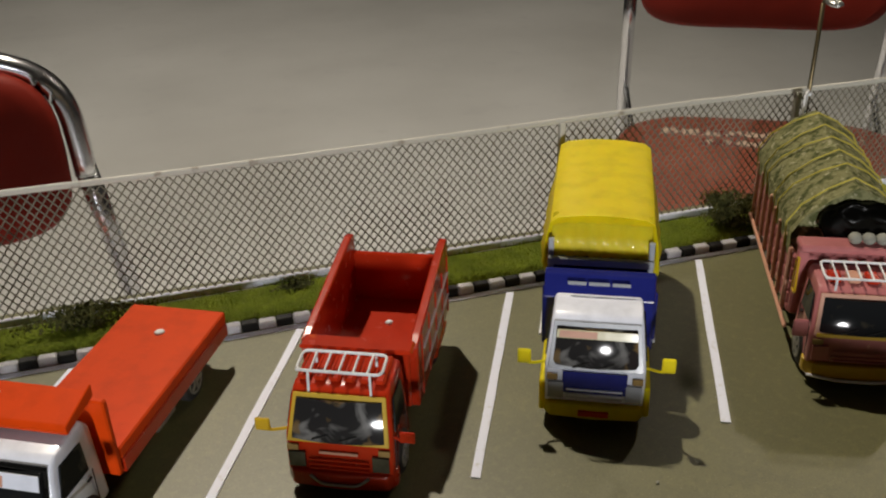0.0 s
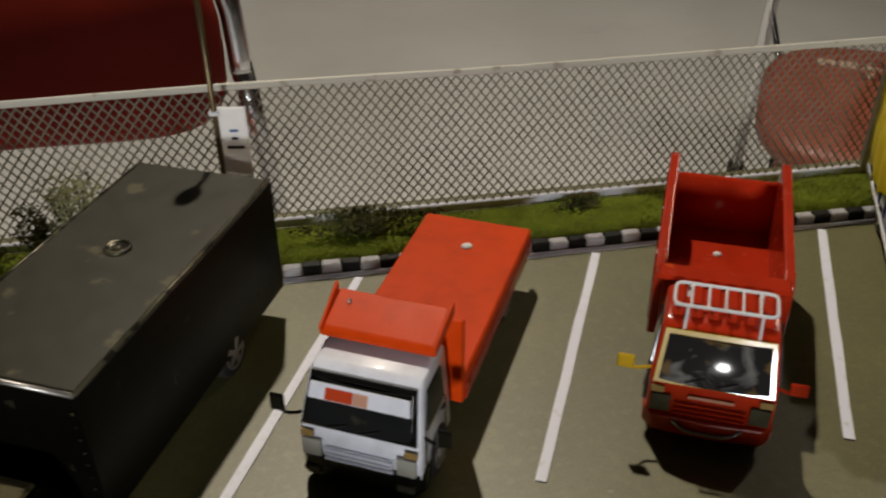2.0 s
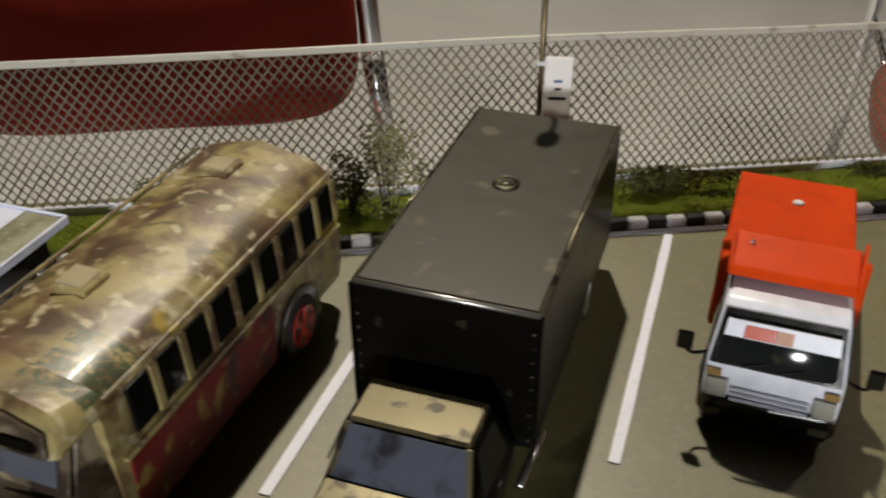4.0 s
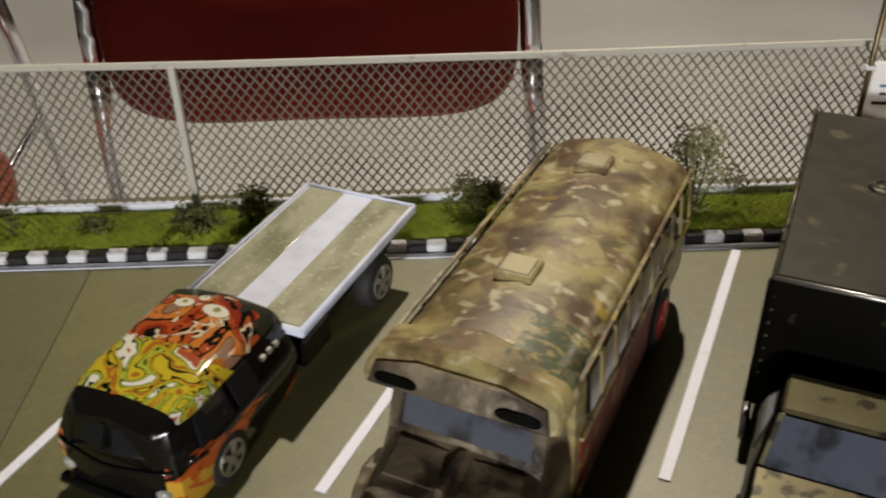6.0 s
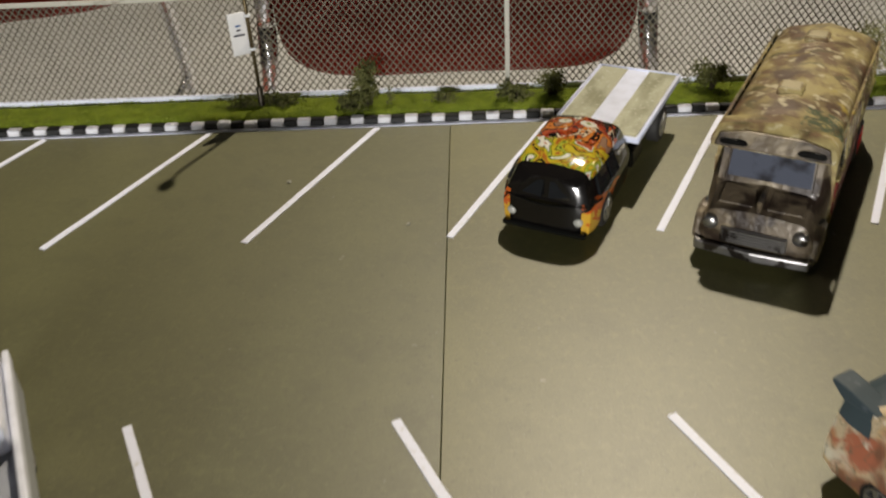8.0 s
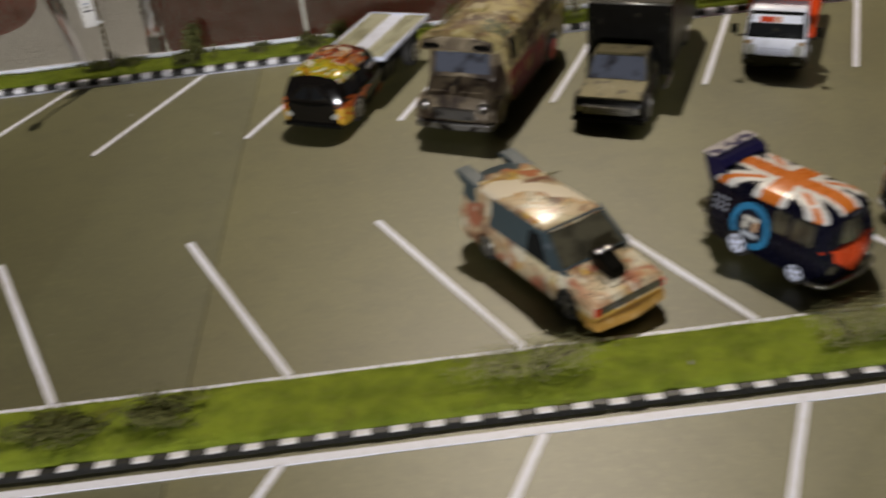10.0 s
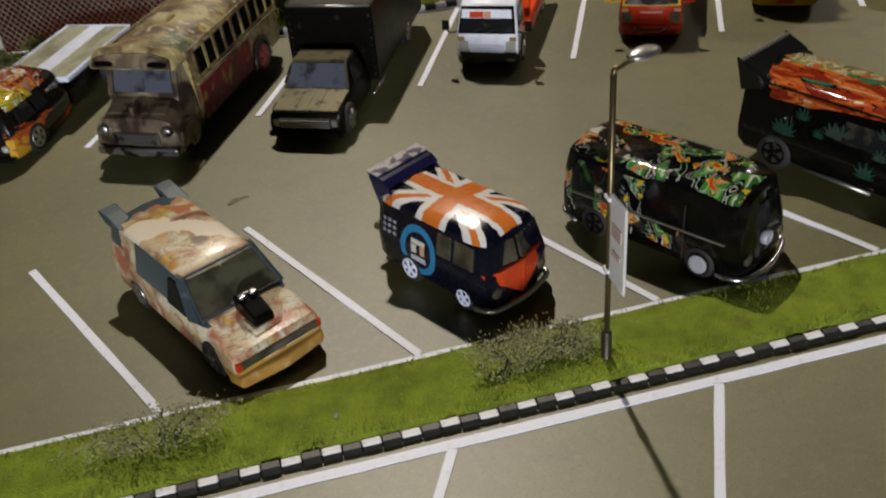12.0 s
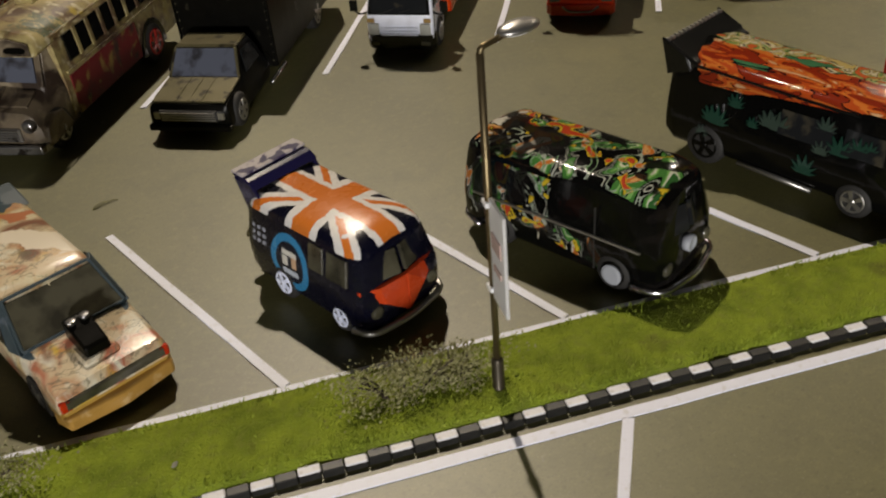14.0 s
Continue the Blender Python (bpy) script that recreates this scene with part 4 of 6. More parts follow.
def cab_screen(car, W, z0, z1, share, mat, bow=0.0013):
    """A windscreen bowed out in the middle, as thick as a sheet of clear plastic."""
    bm = bmesh.new()
    sides = []
    for back in (0.0, 0.0006):
        rows = []
        for j in range(6):
            z = z0 + (z1 - z0) * j / 5
            h = math.sin(math.pi * j / 5)
            rows.append([bm.verts.new((xs * cab_w(W, z), cab_y(z) - 0.0004 - bow * (1 - (xs / share) ** 2) - 0.0004 * h + back, z)) for xs in [share * (i / 6 - 1) for i in range(13)]])
        sides.append(rows)
    for rows in sides:
        for a, b in zip(rows, rows[1:]):
            for i in range(12):
                bm.faces.new((a[i], a[i + 1], b[i + 1], b[i]))
    for k in (0, 5):
        for i in range(12):
            bm.faces.new((sides[0][k][i], sides[0][k][i + 1], sides[1][k][i + 1], sides[1][k][i]))
    for i in (0, 12):
        for k in range(5):
            bm.faces.new((sides[0][k][i], sides[0][k + 1][i], sides[1][k + 1][i], sides[1][k][i]))
    shell(part("windscreen", bm, mat, car))


def truck_cab(car, W, paint, glassmat, trim=None, front=None, lamps=None, bumper=None, door=True, sill=0.0196, deep=0.0086):
    body = part("cab", prism(CAB, -W / 2, W / 2, "x", 0.0011, 2, lambda x, y, z: (x * (1 - 0.11 * max(0.0, z - 0.0185) / 0.014), y + 0.0007 * (abs(x) / (W / 2)) ** 4 * (1 if y < 0.012 else 0), z)), paint, car)
    shell(body)
    if trim:
        cab_front(car, "windscreen_trim", W, sill - 0.0010, 0.0308, -0.94, 0.94, trim, 0.0003, 0.0006)
    cab_screen(car, W, sill, 0.0298, 0.86, glassmat)
    for s in (-0.45, 0.05):
        zz = 0.0202
        part("wiper", bar([(s * W / 2, cab_y(zz) - 0.0022, zz), (s * W / 2 + 0.0048, cab_y(zz + 0.0016) - 0.0022, zz + 0.0016)], 0.00018, 4), M_RUBBER, car)
    for s in (-1, 1):
        if door:
            pts = [(s * (cab_w(W, z) + 0.00025), y, z) for y, z in ((0.0045, 0.0205), (0.0170, 0.0205), (0.0175, 0.0290), (0.0082, 0.0290))]
            glass("side_window", pts, car, V_GLASS)
            for yy in (0.0036, 0.0182):
                part("door_seam", bx(s * W / 2 - 0.0001, s * W / 2 + 0.0001, yy, yy + 0.0003, 0.0085, 0.0195), M_RUBBER, body)
            part("door_handle", bx(s * W / 2 - 0.0002, s * W / 2 + 0.0005, 0.0150, 0.0172, 0.0175, 0.0182, bevel=0.0002), M_RUBBER, body)
        cab_front(car, "headlight", W, 0.0100, 0.0150, s * 0.62, s * 0.93, lamps or V_GLOW, 0.0004, 0.0008)
        cab_front(car, "indicator", W, 0.0154, 0.0172, s * 0.74, s * 0.95, V_AMBER, 0.0003, 0.0006)
    if front:
        cab_front(car, "front_panel", W, 0.0118, 0.0182, -0.64, 0.64, front, 0.0003, 0.0006)
    for zz in (0.0098, 0.0113, 0.0128):
        cab_front(car, "grille_slat", W, zz, zz + 0.0005, -0.56, 0.56, paint, 0.0006, 0.0008)
    part("bumper", prism([(-W / 2 - 0.0006, 0.0026), (-W / 2 + 0.0018, -0.0006), (0, -0.0014), (W / 2 - 0.0018, -0.0006), (W / 2 + 0.0006, 0.0026), (W / 2 + 0.0006, 0.0052), (-W / 2 - 0.0006, 0.0052)], 0.0034, deep, "z", 0.0006), bumper or paint, car)
    return body


def chassis(car, y0, y1, W, wheels, r, rim):
    for s in (-1, 1):
        part("chassis_rail", bx(s * W * 0.24 - 0.0014, s * W * 0.24 + 0.0014, y0, y1, 0.0062, 0.0105, bevel=0.0003), M_RUBBER, car)
        for y in wheels:
            wheel(car, s * (W / 2 - 0.0034), y, r, 0.0052, rim)
    for y in wheels:
        part("axle", bar([(-W / 2 + 0.004, y, r), (W / 2 - 0.004, y, r)], 0.0009, 8), M_RUBBER, car)
    part("fuel_tank", bx(W / 2 - 0.0062, W / 2 - 0.0016, (y0 + y1) / 2 - 0.008, (y0 + y1) / 2 + 0.004, 0.0045, 0.0095, bevel=0.0008), M_SATIN, car)


def rivet(car, x, y, z, r=0.0012, mat=None):
    part("rivet", lathe([(r, -0.0004), (r, 0.0002), (r * 0.7, 0.0006), (r * 0.2, 0.0007)], 12, "z", (x, y, z)), mat or M_SATIN, car, "pale metal rivet", True)


# ---- front row ----
def car_base(name, x, y, rz, label, category="toy truck", group="parked model vehicles"):
    return base(name, pose(x, y, 0.0004, 0, 0, rz), label, category, group)


def flatbed():
    c = car_base("flatbed_truck", -0.0425, 0.2490, -27.6, "model flatbed truck with white cab and orange-red bed")
    W = 0.0300
    truck_cab(c, W, V_WHITE, V_GLASS, V_BLACK, None, V_GLOW, V_BLACK, sill=0.0198, deep=0.0100)
    cab_front(c, "sun_strip", W, 0.0262, 0.0299, -0.87, 0.87, V_WHITE, 0.0021, 0.0004, "white sun strip with red print")
    for a, b, m in ((-0.58, -0.10, V_ORANGE), (-0.09, 0.16, V_PEACH)):
        cab_front(c, "print_bar", W, 0.0265, 0.0292, a, b, m, 0.0024, 0.0003)
    for s in (-1, 1):
        mirror(c, s * 0.0150, 0.0030, 0.0225, V_BLACK, V_BLACK, 0.0036, 0.0050, 0.0052, 0.0022)
        part("fog_light", bx(s * 0.0115 - 0.0022, s * 0.0115 + 0.0022, -0.0014, 0.0006, 0.0052, 0.0072, bevel=0.0004), V_SMOKE, c)
    part("headboard", bx(-0.0168, 0.0168, 0.0262, 0.0285, 0.0100, 0.0352, bevel=0.0005), V_RED, c)
    t = part("roof_tray", prism([(0.0140, 0.0338), (0.0135, 0.0352), (0.0150, 0.0362), (0.0262, 0.0392), (0.0262, 0.0378), (0.0160, 0.0345)], -0.0138, 0.0138, "x", 0.0004), V_RED, c, "orange-red wind deflector tray over the cab")
    for s in (-1, 1):
        part("tray_side", slab([(s * 0.0138, 0.0140, 0.0340), (s * 0.0145, 0.0262, 0.0375), (s * 0.0145, 0.0262, 0.0412), (s * 0.0138, 0.0136, 0.0366)], 0.0008, 0.0002), V_RED, t)
    part("bed", bx(-0.0168, 0.0168, 0.0285, 0.0990, 0.0140, 0.0180, bevel=0.0005), V_RED, c, "flat orange-red loading bed")
    for s in (-1, 1):
        part("side_skirt", bx(s * 0.0164 - 0.0007, s * 0.0164 + 0.0007, 0.0290, 0.0985, 0.0092, 0.0142, bevel=0.0003), V_DUMP, c)
    rivet(c, 0.0008, 0.0835, 0.0180, 0.0017, M_CARD)
    rivet(c, 0.0115, 0.0340, 0.0180, 0.0005)
    rivet(c, -0.010, 0.0225, 0.0384, 0.0005)
    chassis(c, 0.020, 0.097, 0.033, (0.0125, 0.0745), 0.0066, M_SATIN)


def dump():
    c = car_base("dump_truck", 0.0425, 0.2495, -25, "glossy red model dump truck with open tipper body")
    W = 0.0302
    truck_cab(c, W, V_DUMP, V_GLAREGLASS, V_GOLD, None, V_SMOKE, V_DUMP, sill=0.0192)
    for i in range(6):
        x = -0.0105 + i * 0.0042
        part("roof_rib", bx(x - 0.0016, x + 0.0016, 0.0085, 0.0215, 0.0322, 0.0338, bevel=0.0007), V_DUMP, c)
    rack(c, 0.0118, 0.0068, 0.0150, 0.0372, M_CARD, 5, 0.0300)
    mirror(c, -0.0151, 0.0030, 0.0222, V_GOLD, V_GOLD, 0.0042, 0.0040, 0.0060, 0.0012)
    mirror(c, 0.0151, 0.0030, 0.0215, V_DUMP, V_DUMP, 0.0042, 0.0036, 0.0040, 0.0010)
    part("bumper_trim", bar(arc([(-0.0082, -0.0012, 0.0080), (-0.0052, -0.0019, 0.0056), (0.0052, -0.0019, 0.0056), (0.0082, -0.0012, 0.0080)], 0.002), 0.00045, 6), M_SATIN, c, "silver bumper trim", True)
    cab_front(c, "nose_badge", W, 0.0148, 0.0156, -0.36, 0.36, V_PEACH, 0.0004, 0.0004)
    b = part("tipper_body", bx(-0.0172, 0.0172, 0.0285, 0.0830, 0.0112, 0.0150, bevel=0.0004), V_DUMP, c, "open red tipper body")
    for s in (-1, 1):
        part("side_wall", prism([(0.0280, 0.0112), (0.0280, 0.0322), (0.0330, 0.0335), (0.0800, 0.0392), (0.0835, 0.0385), (0.0835, 0.0112)], s * 0.0146, s * 0.0174, "x", 0.0006), V_DUMP, b)
        for k, zz in enumerate((0.0180, 0.0265)):
            part("side_trim", bx(s * 0.0174 - 0.0002, s * 0.0174 + 0.0005, 0.0360, 0.0815, zz, zz + 0.0006, bevel=0.0002), M_CARD, b, "pale side trim")
        for yy in (0.034, 0.046, 0.058, 0.070, 0.081):
            part("side_post", bx(s * 0.0174 - 0.0003, s * 0.0174 + 0.0003, yy - 0.0004, yy + 0.0004, 0.0115, 0.0330, bevel=0.0003), V_DUMP, b)
        part("mudguard", bx(s * 0.0166 - 0.0012, s * 0.0166 + 0.0012, 0.0560, 0.0760, 0.0085, 0.0112, bevel=0.0006), V_ORANGE, c)
    part("front_wall", bx(-0.0150, 0.0150, 0.0270, 0.0295, 0.0112, 0.0322, bevel=0.0005), V_DUMP, b)
    part("front_sill", bx(-0.0165, 0.0165, 0.0235, 0.0300, 0.0318, 0.0334, bevel=0.0006), V_DUMP, b)
    part("tailgate", bx(-0.0150, 0.0150, 0.0812, 0.0832, 0.0112, 0.0325, bevel=0.0005), V_DUMP, b)
    rivet(c, 0.0, 0.0660, 0.0150, 0.0013, M_CARD)
    chassis(c, 0.020, 0.082, 0.033, (0.0125, 0.0660), 0.0068, M_SATIN)


def tarp_truck():
    c = car_base("tarpaulin_truck", 0.1205, 0.2560, -25.5, "white and blue model truck with bright yellow tarpaulin")
    W = 0.0296
    truck_cab(c, W, V_WHITE, V_GLAREGLASS, V_GREY, V_NAVY, V_GREY, V_YELLOW, sill=0.0200)
    cab_front(c, "sun_strip", W, 0.0276, 0.0298, -0.86, 0.86, V_CREAM, 0.0021, 0.0004, "cream sun strip")
    cab_front(c, "print_bar", W, 0.0279, 0.0296, -0.80, 0.0, V_PEACH, 0.0024, 0.0003)
    part("plate", bx(-0.0045, 0.0045, -0.0022, -0.0010, 0.0050, 0.0068, bevel=0.0002), V_ORANGE, c, "plain red number plate")
    for s in (-1, 1):
        mirror(c, s * 0.0150, 0.0030, 0.0215, V_YELLOW, V_YELLOW, 0.0040, 0.0044, 0.0060, 0.0010)
        part("side_skirt", bx(s * 0.0155 - 0.0009, s * 0.0155 + 0.0009, 0.0010, 0.0240, 0.0040, 0.0150, bevel=0.0006), V_YELLOW, c)
    part("cab_visor", prism([(0.0215, 0.0318), (0.0170, 0.0345), (0.0225, 0.0402), (0.0262, 0.0402), (0.0262, 0.0300)], -0.0168, 0.0168, "x", 0.0006), V_NAVY, c, "navy headboard with pale print")
    for a, b in ((-0.0095, -0.0040), (-0.0032, 0.0030), (0.0038, 0.0092)):
        part("print_bar", slab([(a, 0.0184, 0.0353), (b, 0.0184, 0.0353), (b, 0.0190, 0.0359), (a, 0.0190, 0.0359)], 0.0005), V_GREY, c)
    part("cargo_body", bx(-0.0175, 0.0175, 0.0262, 0.1060, 0.0110, 0.0300, bevel=0.0007), V_NAVY, c, "navy cargo body")
    for s in (-1, 1):
        part("corner_post", bx(s * 0.0160 - 0.0009, s * 0.0160 + 0.0009, 0.0400, 0.0418, 0.0290, 0.0425, bevel=0.0003), V_GREY, c)
        for i in range(7):
            yy = 0.032 + i * 0.0115
            part("side_rib", bx(s * 0.0175 - 0.0004, s * 0.0175 + 0.0010, yy - 0.0009, yy + 0.0009, 0.0112, 0.0295, bevel=0.0003), V_NAVY, c)
        part("rope_hook", bx(s * 0.0183 - 0.0004, s * 0.0183 + 0.0004, 0.030, 0.104, 0.0120, 0.0127), M_CARD, c)
    part("cross_bar", bx(-0.0170, 0.0170, 0.0385, 0.0405, 0.0338, 0.0366, bevel=0.0004), V_GREY, c, "grey cross bar")

    def sect(k, top, low, bulge):
        pts = [(0.0182 + bulge, low), (0.0190 + bulge, 0.0300), (0.0182, 0.0400), (0.0168, top - 0.0022), (0.0142, top - 0.0004), (0.007, top + 0.0006), (0, top + 0.0008)]
        return pts + [(-x, z) for x, z in pts[-2::-1]]

    bm = bmesh.new()
    rings = []
    n = 24
    for i in range(n + 1):
        y = 0.0450 + 0.0620 * i / n
        f = i / n
        low = 0.0270 - 0.010 * min(1, max(0, (f - 0.15) * 3)) + 0.0006 * math.sin(i * 2.1)
        bul = 0.0005 * math.sin(i * 1.3) + (0.0012 if 0.15 < f < 0.85 else 0)
        top = 0.0484 + 0.0020 * math.sin(f * 1.9) + 0.0001 * math.sin(i * 1.9)
        rings.append([bm.verts.new((x, y + (0.0012 * math.sin(x * 900) if i == 0 else 0), z)) for x, z in sect(i, top, low, bul)])
    m = len(rings[0])
    for a, b in zip(rings, rings[1:]):
        for j in range(m - 1):
            bm.faces.new((a[j], a[j + 1], b[j + 1], b[j]))
    bm.faces.new(rings[-1])
    back = [bm.verts.new((v.co.x * 0.95, v.co.y + 0.0005, v.co.z - 0.0005)) for v in rings[0]]
    mid = [bm.verts.new((x * 0.95, 0.0462, max(0.0360, z - 0.004))) for x, z in sect(0, 0.0484, 0.0350, 0)]
    for j in range(m - 1):
        bm.faces.new((rings[0][j], back[j], back[j + 1], rings[0][j + 1]))
        bm.faces.new((back[j], mid[j], mid[j + 1], back[j + 1]))
    bm.faces.new(mid)
    for o in c.children:
        if o.name.startswith(("cab", "wind", "wiper", "side_window", "head", "indic", "front_panel", "grille", "sun", "print", "mirror")) and not o.name.startswith("cab_visor"):
            o.scale.z = 1.12
            o.location.z = -0.0008
    flap = bmesh.new()
    rows = []
    for j in range(3):
        f = j / 2
        rows.append([flap.verts.new((-0.0160 + 0.0320 * i / 30, 0.0478 - 0.0076 * f, 0.0484 - 0.0116 * f + 0.0003 * math.sin(i * 1.7 + j))) for i in range(31)])
    for a, b in zip(rows, rows[1:]):
        for i in range(30):
            flap.faces.new((a[i], a[i + 1], b[i + 1], b[i]))
    low = [flap.verts.new((v.co.x, v.co.y + 0.0008, v.co.z - 0.0006)) for v in rows[2]]
    for i in range(30):
        flap.faces.new((rows[2][i], rows[2][i + 1], low[i + 1], low[i]))
    part("front_flap", flap, V_YELLOW, c, "yellow tarpaulin flap sloping to the cross bar", True)
    shell(part("tarpaulin", bm, V_YELLOW, c, "bright yellow tarpaulin with a frayed front edge"))
    chassis(c, 0.020, 0.104, 0.033, (0.0125, 0.0800), 0.0066, M_SATIN)


def hay_truck():
    c = car_base("covered_truck", 0.2070, 0.2485, -25, "faded pink model truck with camouflage cover and ropes")
    W = 0.0310
    truck_cab(c, W, V_PINK, V_GLASS, V_PEACH, None, V_PINK, V_GOLD)
    rack(c, 0.0125, 0.0068, 0.0165, 0.0355, M_CARD, 6, 0.0315)
    for i in range(4):
        x = -0.0085 + i * 0.0056
        part("roof_load", bx(x - 0.0020, x + 0.0020, 0.0095, 0.0150, 0.0322, 0.0345, bevel=0.0006), V_PEACH if i % 2 else V_DUMP, c, "small wrapped bundle on the roof")
    for s in (-1, 1):
        mirror(c, s * 0.0155, 0.0035, 0.0200, V_PINK, V_PEACH, 0.0046, 0.0060, 0.0030, 0.0006)
    cab_front(c, "lower_trim", W, 0.0182, 0.0194, -0.9, 0.9, V_GOLD, 0.0008, 0.0006)
    part("bumper_trim", bar(arc([(-0.0150, -0.0008, 0.0044), (-0.006, -0.0020, 0.0034), (0.006, -0.0020, 0.0034), (0.0150, -0.0008, 0.0044)], 0.003), 0.0005, 6), M_CARD, c, "pale bumper edge", True)
    part("headboard", bx(-0.0175, 0.0175, 0.0245, 0.0270, 0.0110, 0.0390, bevel=0.0006), V_PINK, c)
    part("headboard_cap", bx(-0.0180, 0.0180, 0.0205, 0.0280, 0.0365, 0.0392, bevel=0.0006), V_PINK, c)
    part("cargo_floor", bx(-0.0178, 0.0178, 0.0270, 0.1060, 0.0105, 0.0130, bevel=0.0004), V_PINK, c)
    for s in (-1, 1):
        for k in range(4):
            zz = 0.0135 + k * 0.0046
            part("side_board", bx(s * 0.0172 - 0.0007, s * 0.0172 + 0.0007, 0.0275, 0.1055, zz, zz + 0.0040, bevel=0.0003), V_PINK, c)
        for i in range(8):
            yy = 0.031 + i * 0.0105
            part("side_post", bx(s * 0.0184 - 0.0007, s * 0.0184 + 0.0007, yy - 0.0008, yy + 0.0008, 0.0090, 0.0330, bevel=0.0003), V_PEACH, c)
        part("side_rail", bx(s * 0.0194 - 0.0006, s * 0.0194 + 0.0006, 0.0180, 0.1050, 0.0092, 0.0106, bevel=0.0004), V_PEACH, c, "peach side rail")
        part("window_frame", bar(arc([(s * 0.0178, 0.0235, 0.0220), (s * 0.0178, 0.0235, 0.0330), (s * 0.0178, 0.0205, 0.0350), (s * 0.0178, 0.0195, 0.0220), (s * 0.0178, 0.0235, 0.0220)], 0.0012), 0.0004, 5), V_GOLD, c)
    bm = bmesh.new()
    outline = [(0.0180, 0.0280), (0.0186, 0.0370), (0.0150, 0.0440), (0.0075, 0.0505), (0, 0.0545)]
    outline += [(-x, z) for x, z in outline[-2::-1]]
    rings = []
    for i in range(25):
        y = 0.0330 + 0.0740 * i / 24
        rings.append([bm.verts.new((x + 0.0007 * noise.noise(Vector((x * 300, y * 300, 1))), y, z + 0.0016 * noise.noise(Vector((x * 250, y * 250, 4))))) for x, z in outline])
    m = len(outline)
    for a, b in zip(rings, rings[1:]):
        for j in range(m - 1):
            bm.faces.new((a[j], a[j + 1], b[j + 1], b[j]))
    bm.faces.new(rings[-1])
    bm.faces.new([bm.verts.new((v.co.x, v.co.y + 0.004, v.co.z)) for v in rings[0]])
    shell(part("cover", bm, V_CAMO, c, "olive camouflage cover"))
    for i in range(6):
        y = 0.0400 + i * 0.0124
        part("rope", bar([(x * 1.03, y + (0.0050 * abs(x) / 0.018 if i % 2 else 0.0) + 0.0006 * math.sin(k), z * 1.004 + 0.0006) for k, (x, z) in enumerate(outline)], 0.00030, 5), V_ROPE, c, "yellow rope over the cover")
    bm = bmesh.new()
    bmesh.ops.create_uvsphere(bm, u_segments=30, v_segments=18, radius=1.0)
    for v in bm.verts:
        v.co = Vector((0.004 + v.co.x * 0.0145, 0.0335 + v.co.y * 0.0050 + 0.0022 * noise.noise(v.co * 3), 0.0412 + v.co.z * 0.0072 + 0.0022 * noise.noise(v.co * 2.6)))
    part("front_sheet", bm, V_SATIN, c, "crumpled black plastic sheet", True)
    for i in range(4):
        bm = bmesh.new()
        bmesh.ops.create_uvsphere(bm, u_segments=12, v_segments=8, radius=1.0)
        for v in bm.verts:
            v.co = Vector((-0.001 + i * 0.0042 + v.co.x * 0.0022, 0.0242 + v.co.y * 0.0024, 0.0410 + v.co.z * 0.0019))
        part("sack", bm, V_SACK, c, "small grey sack", True)
    chassis(c, 0.020, 0.104, 0.034, (0.0125, 0.0800), 0.0068, M_SATIN)


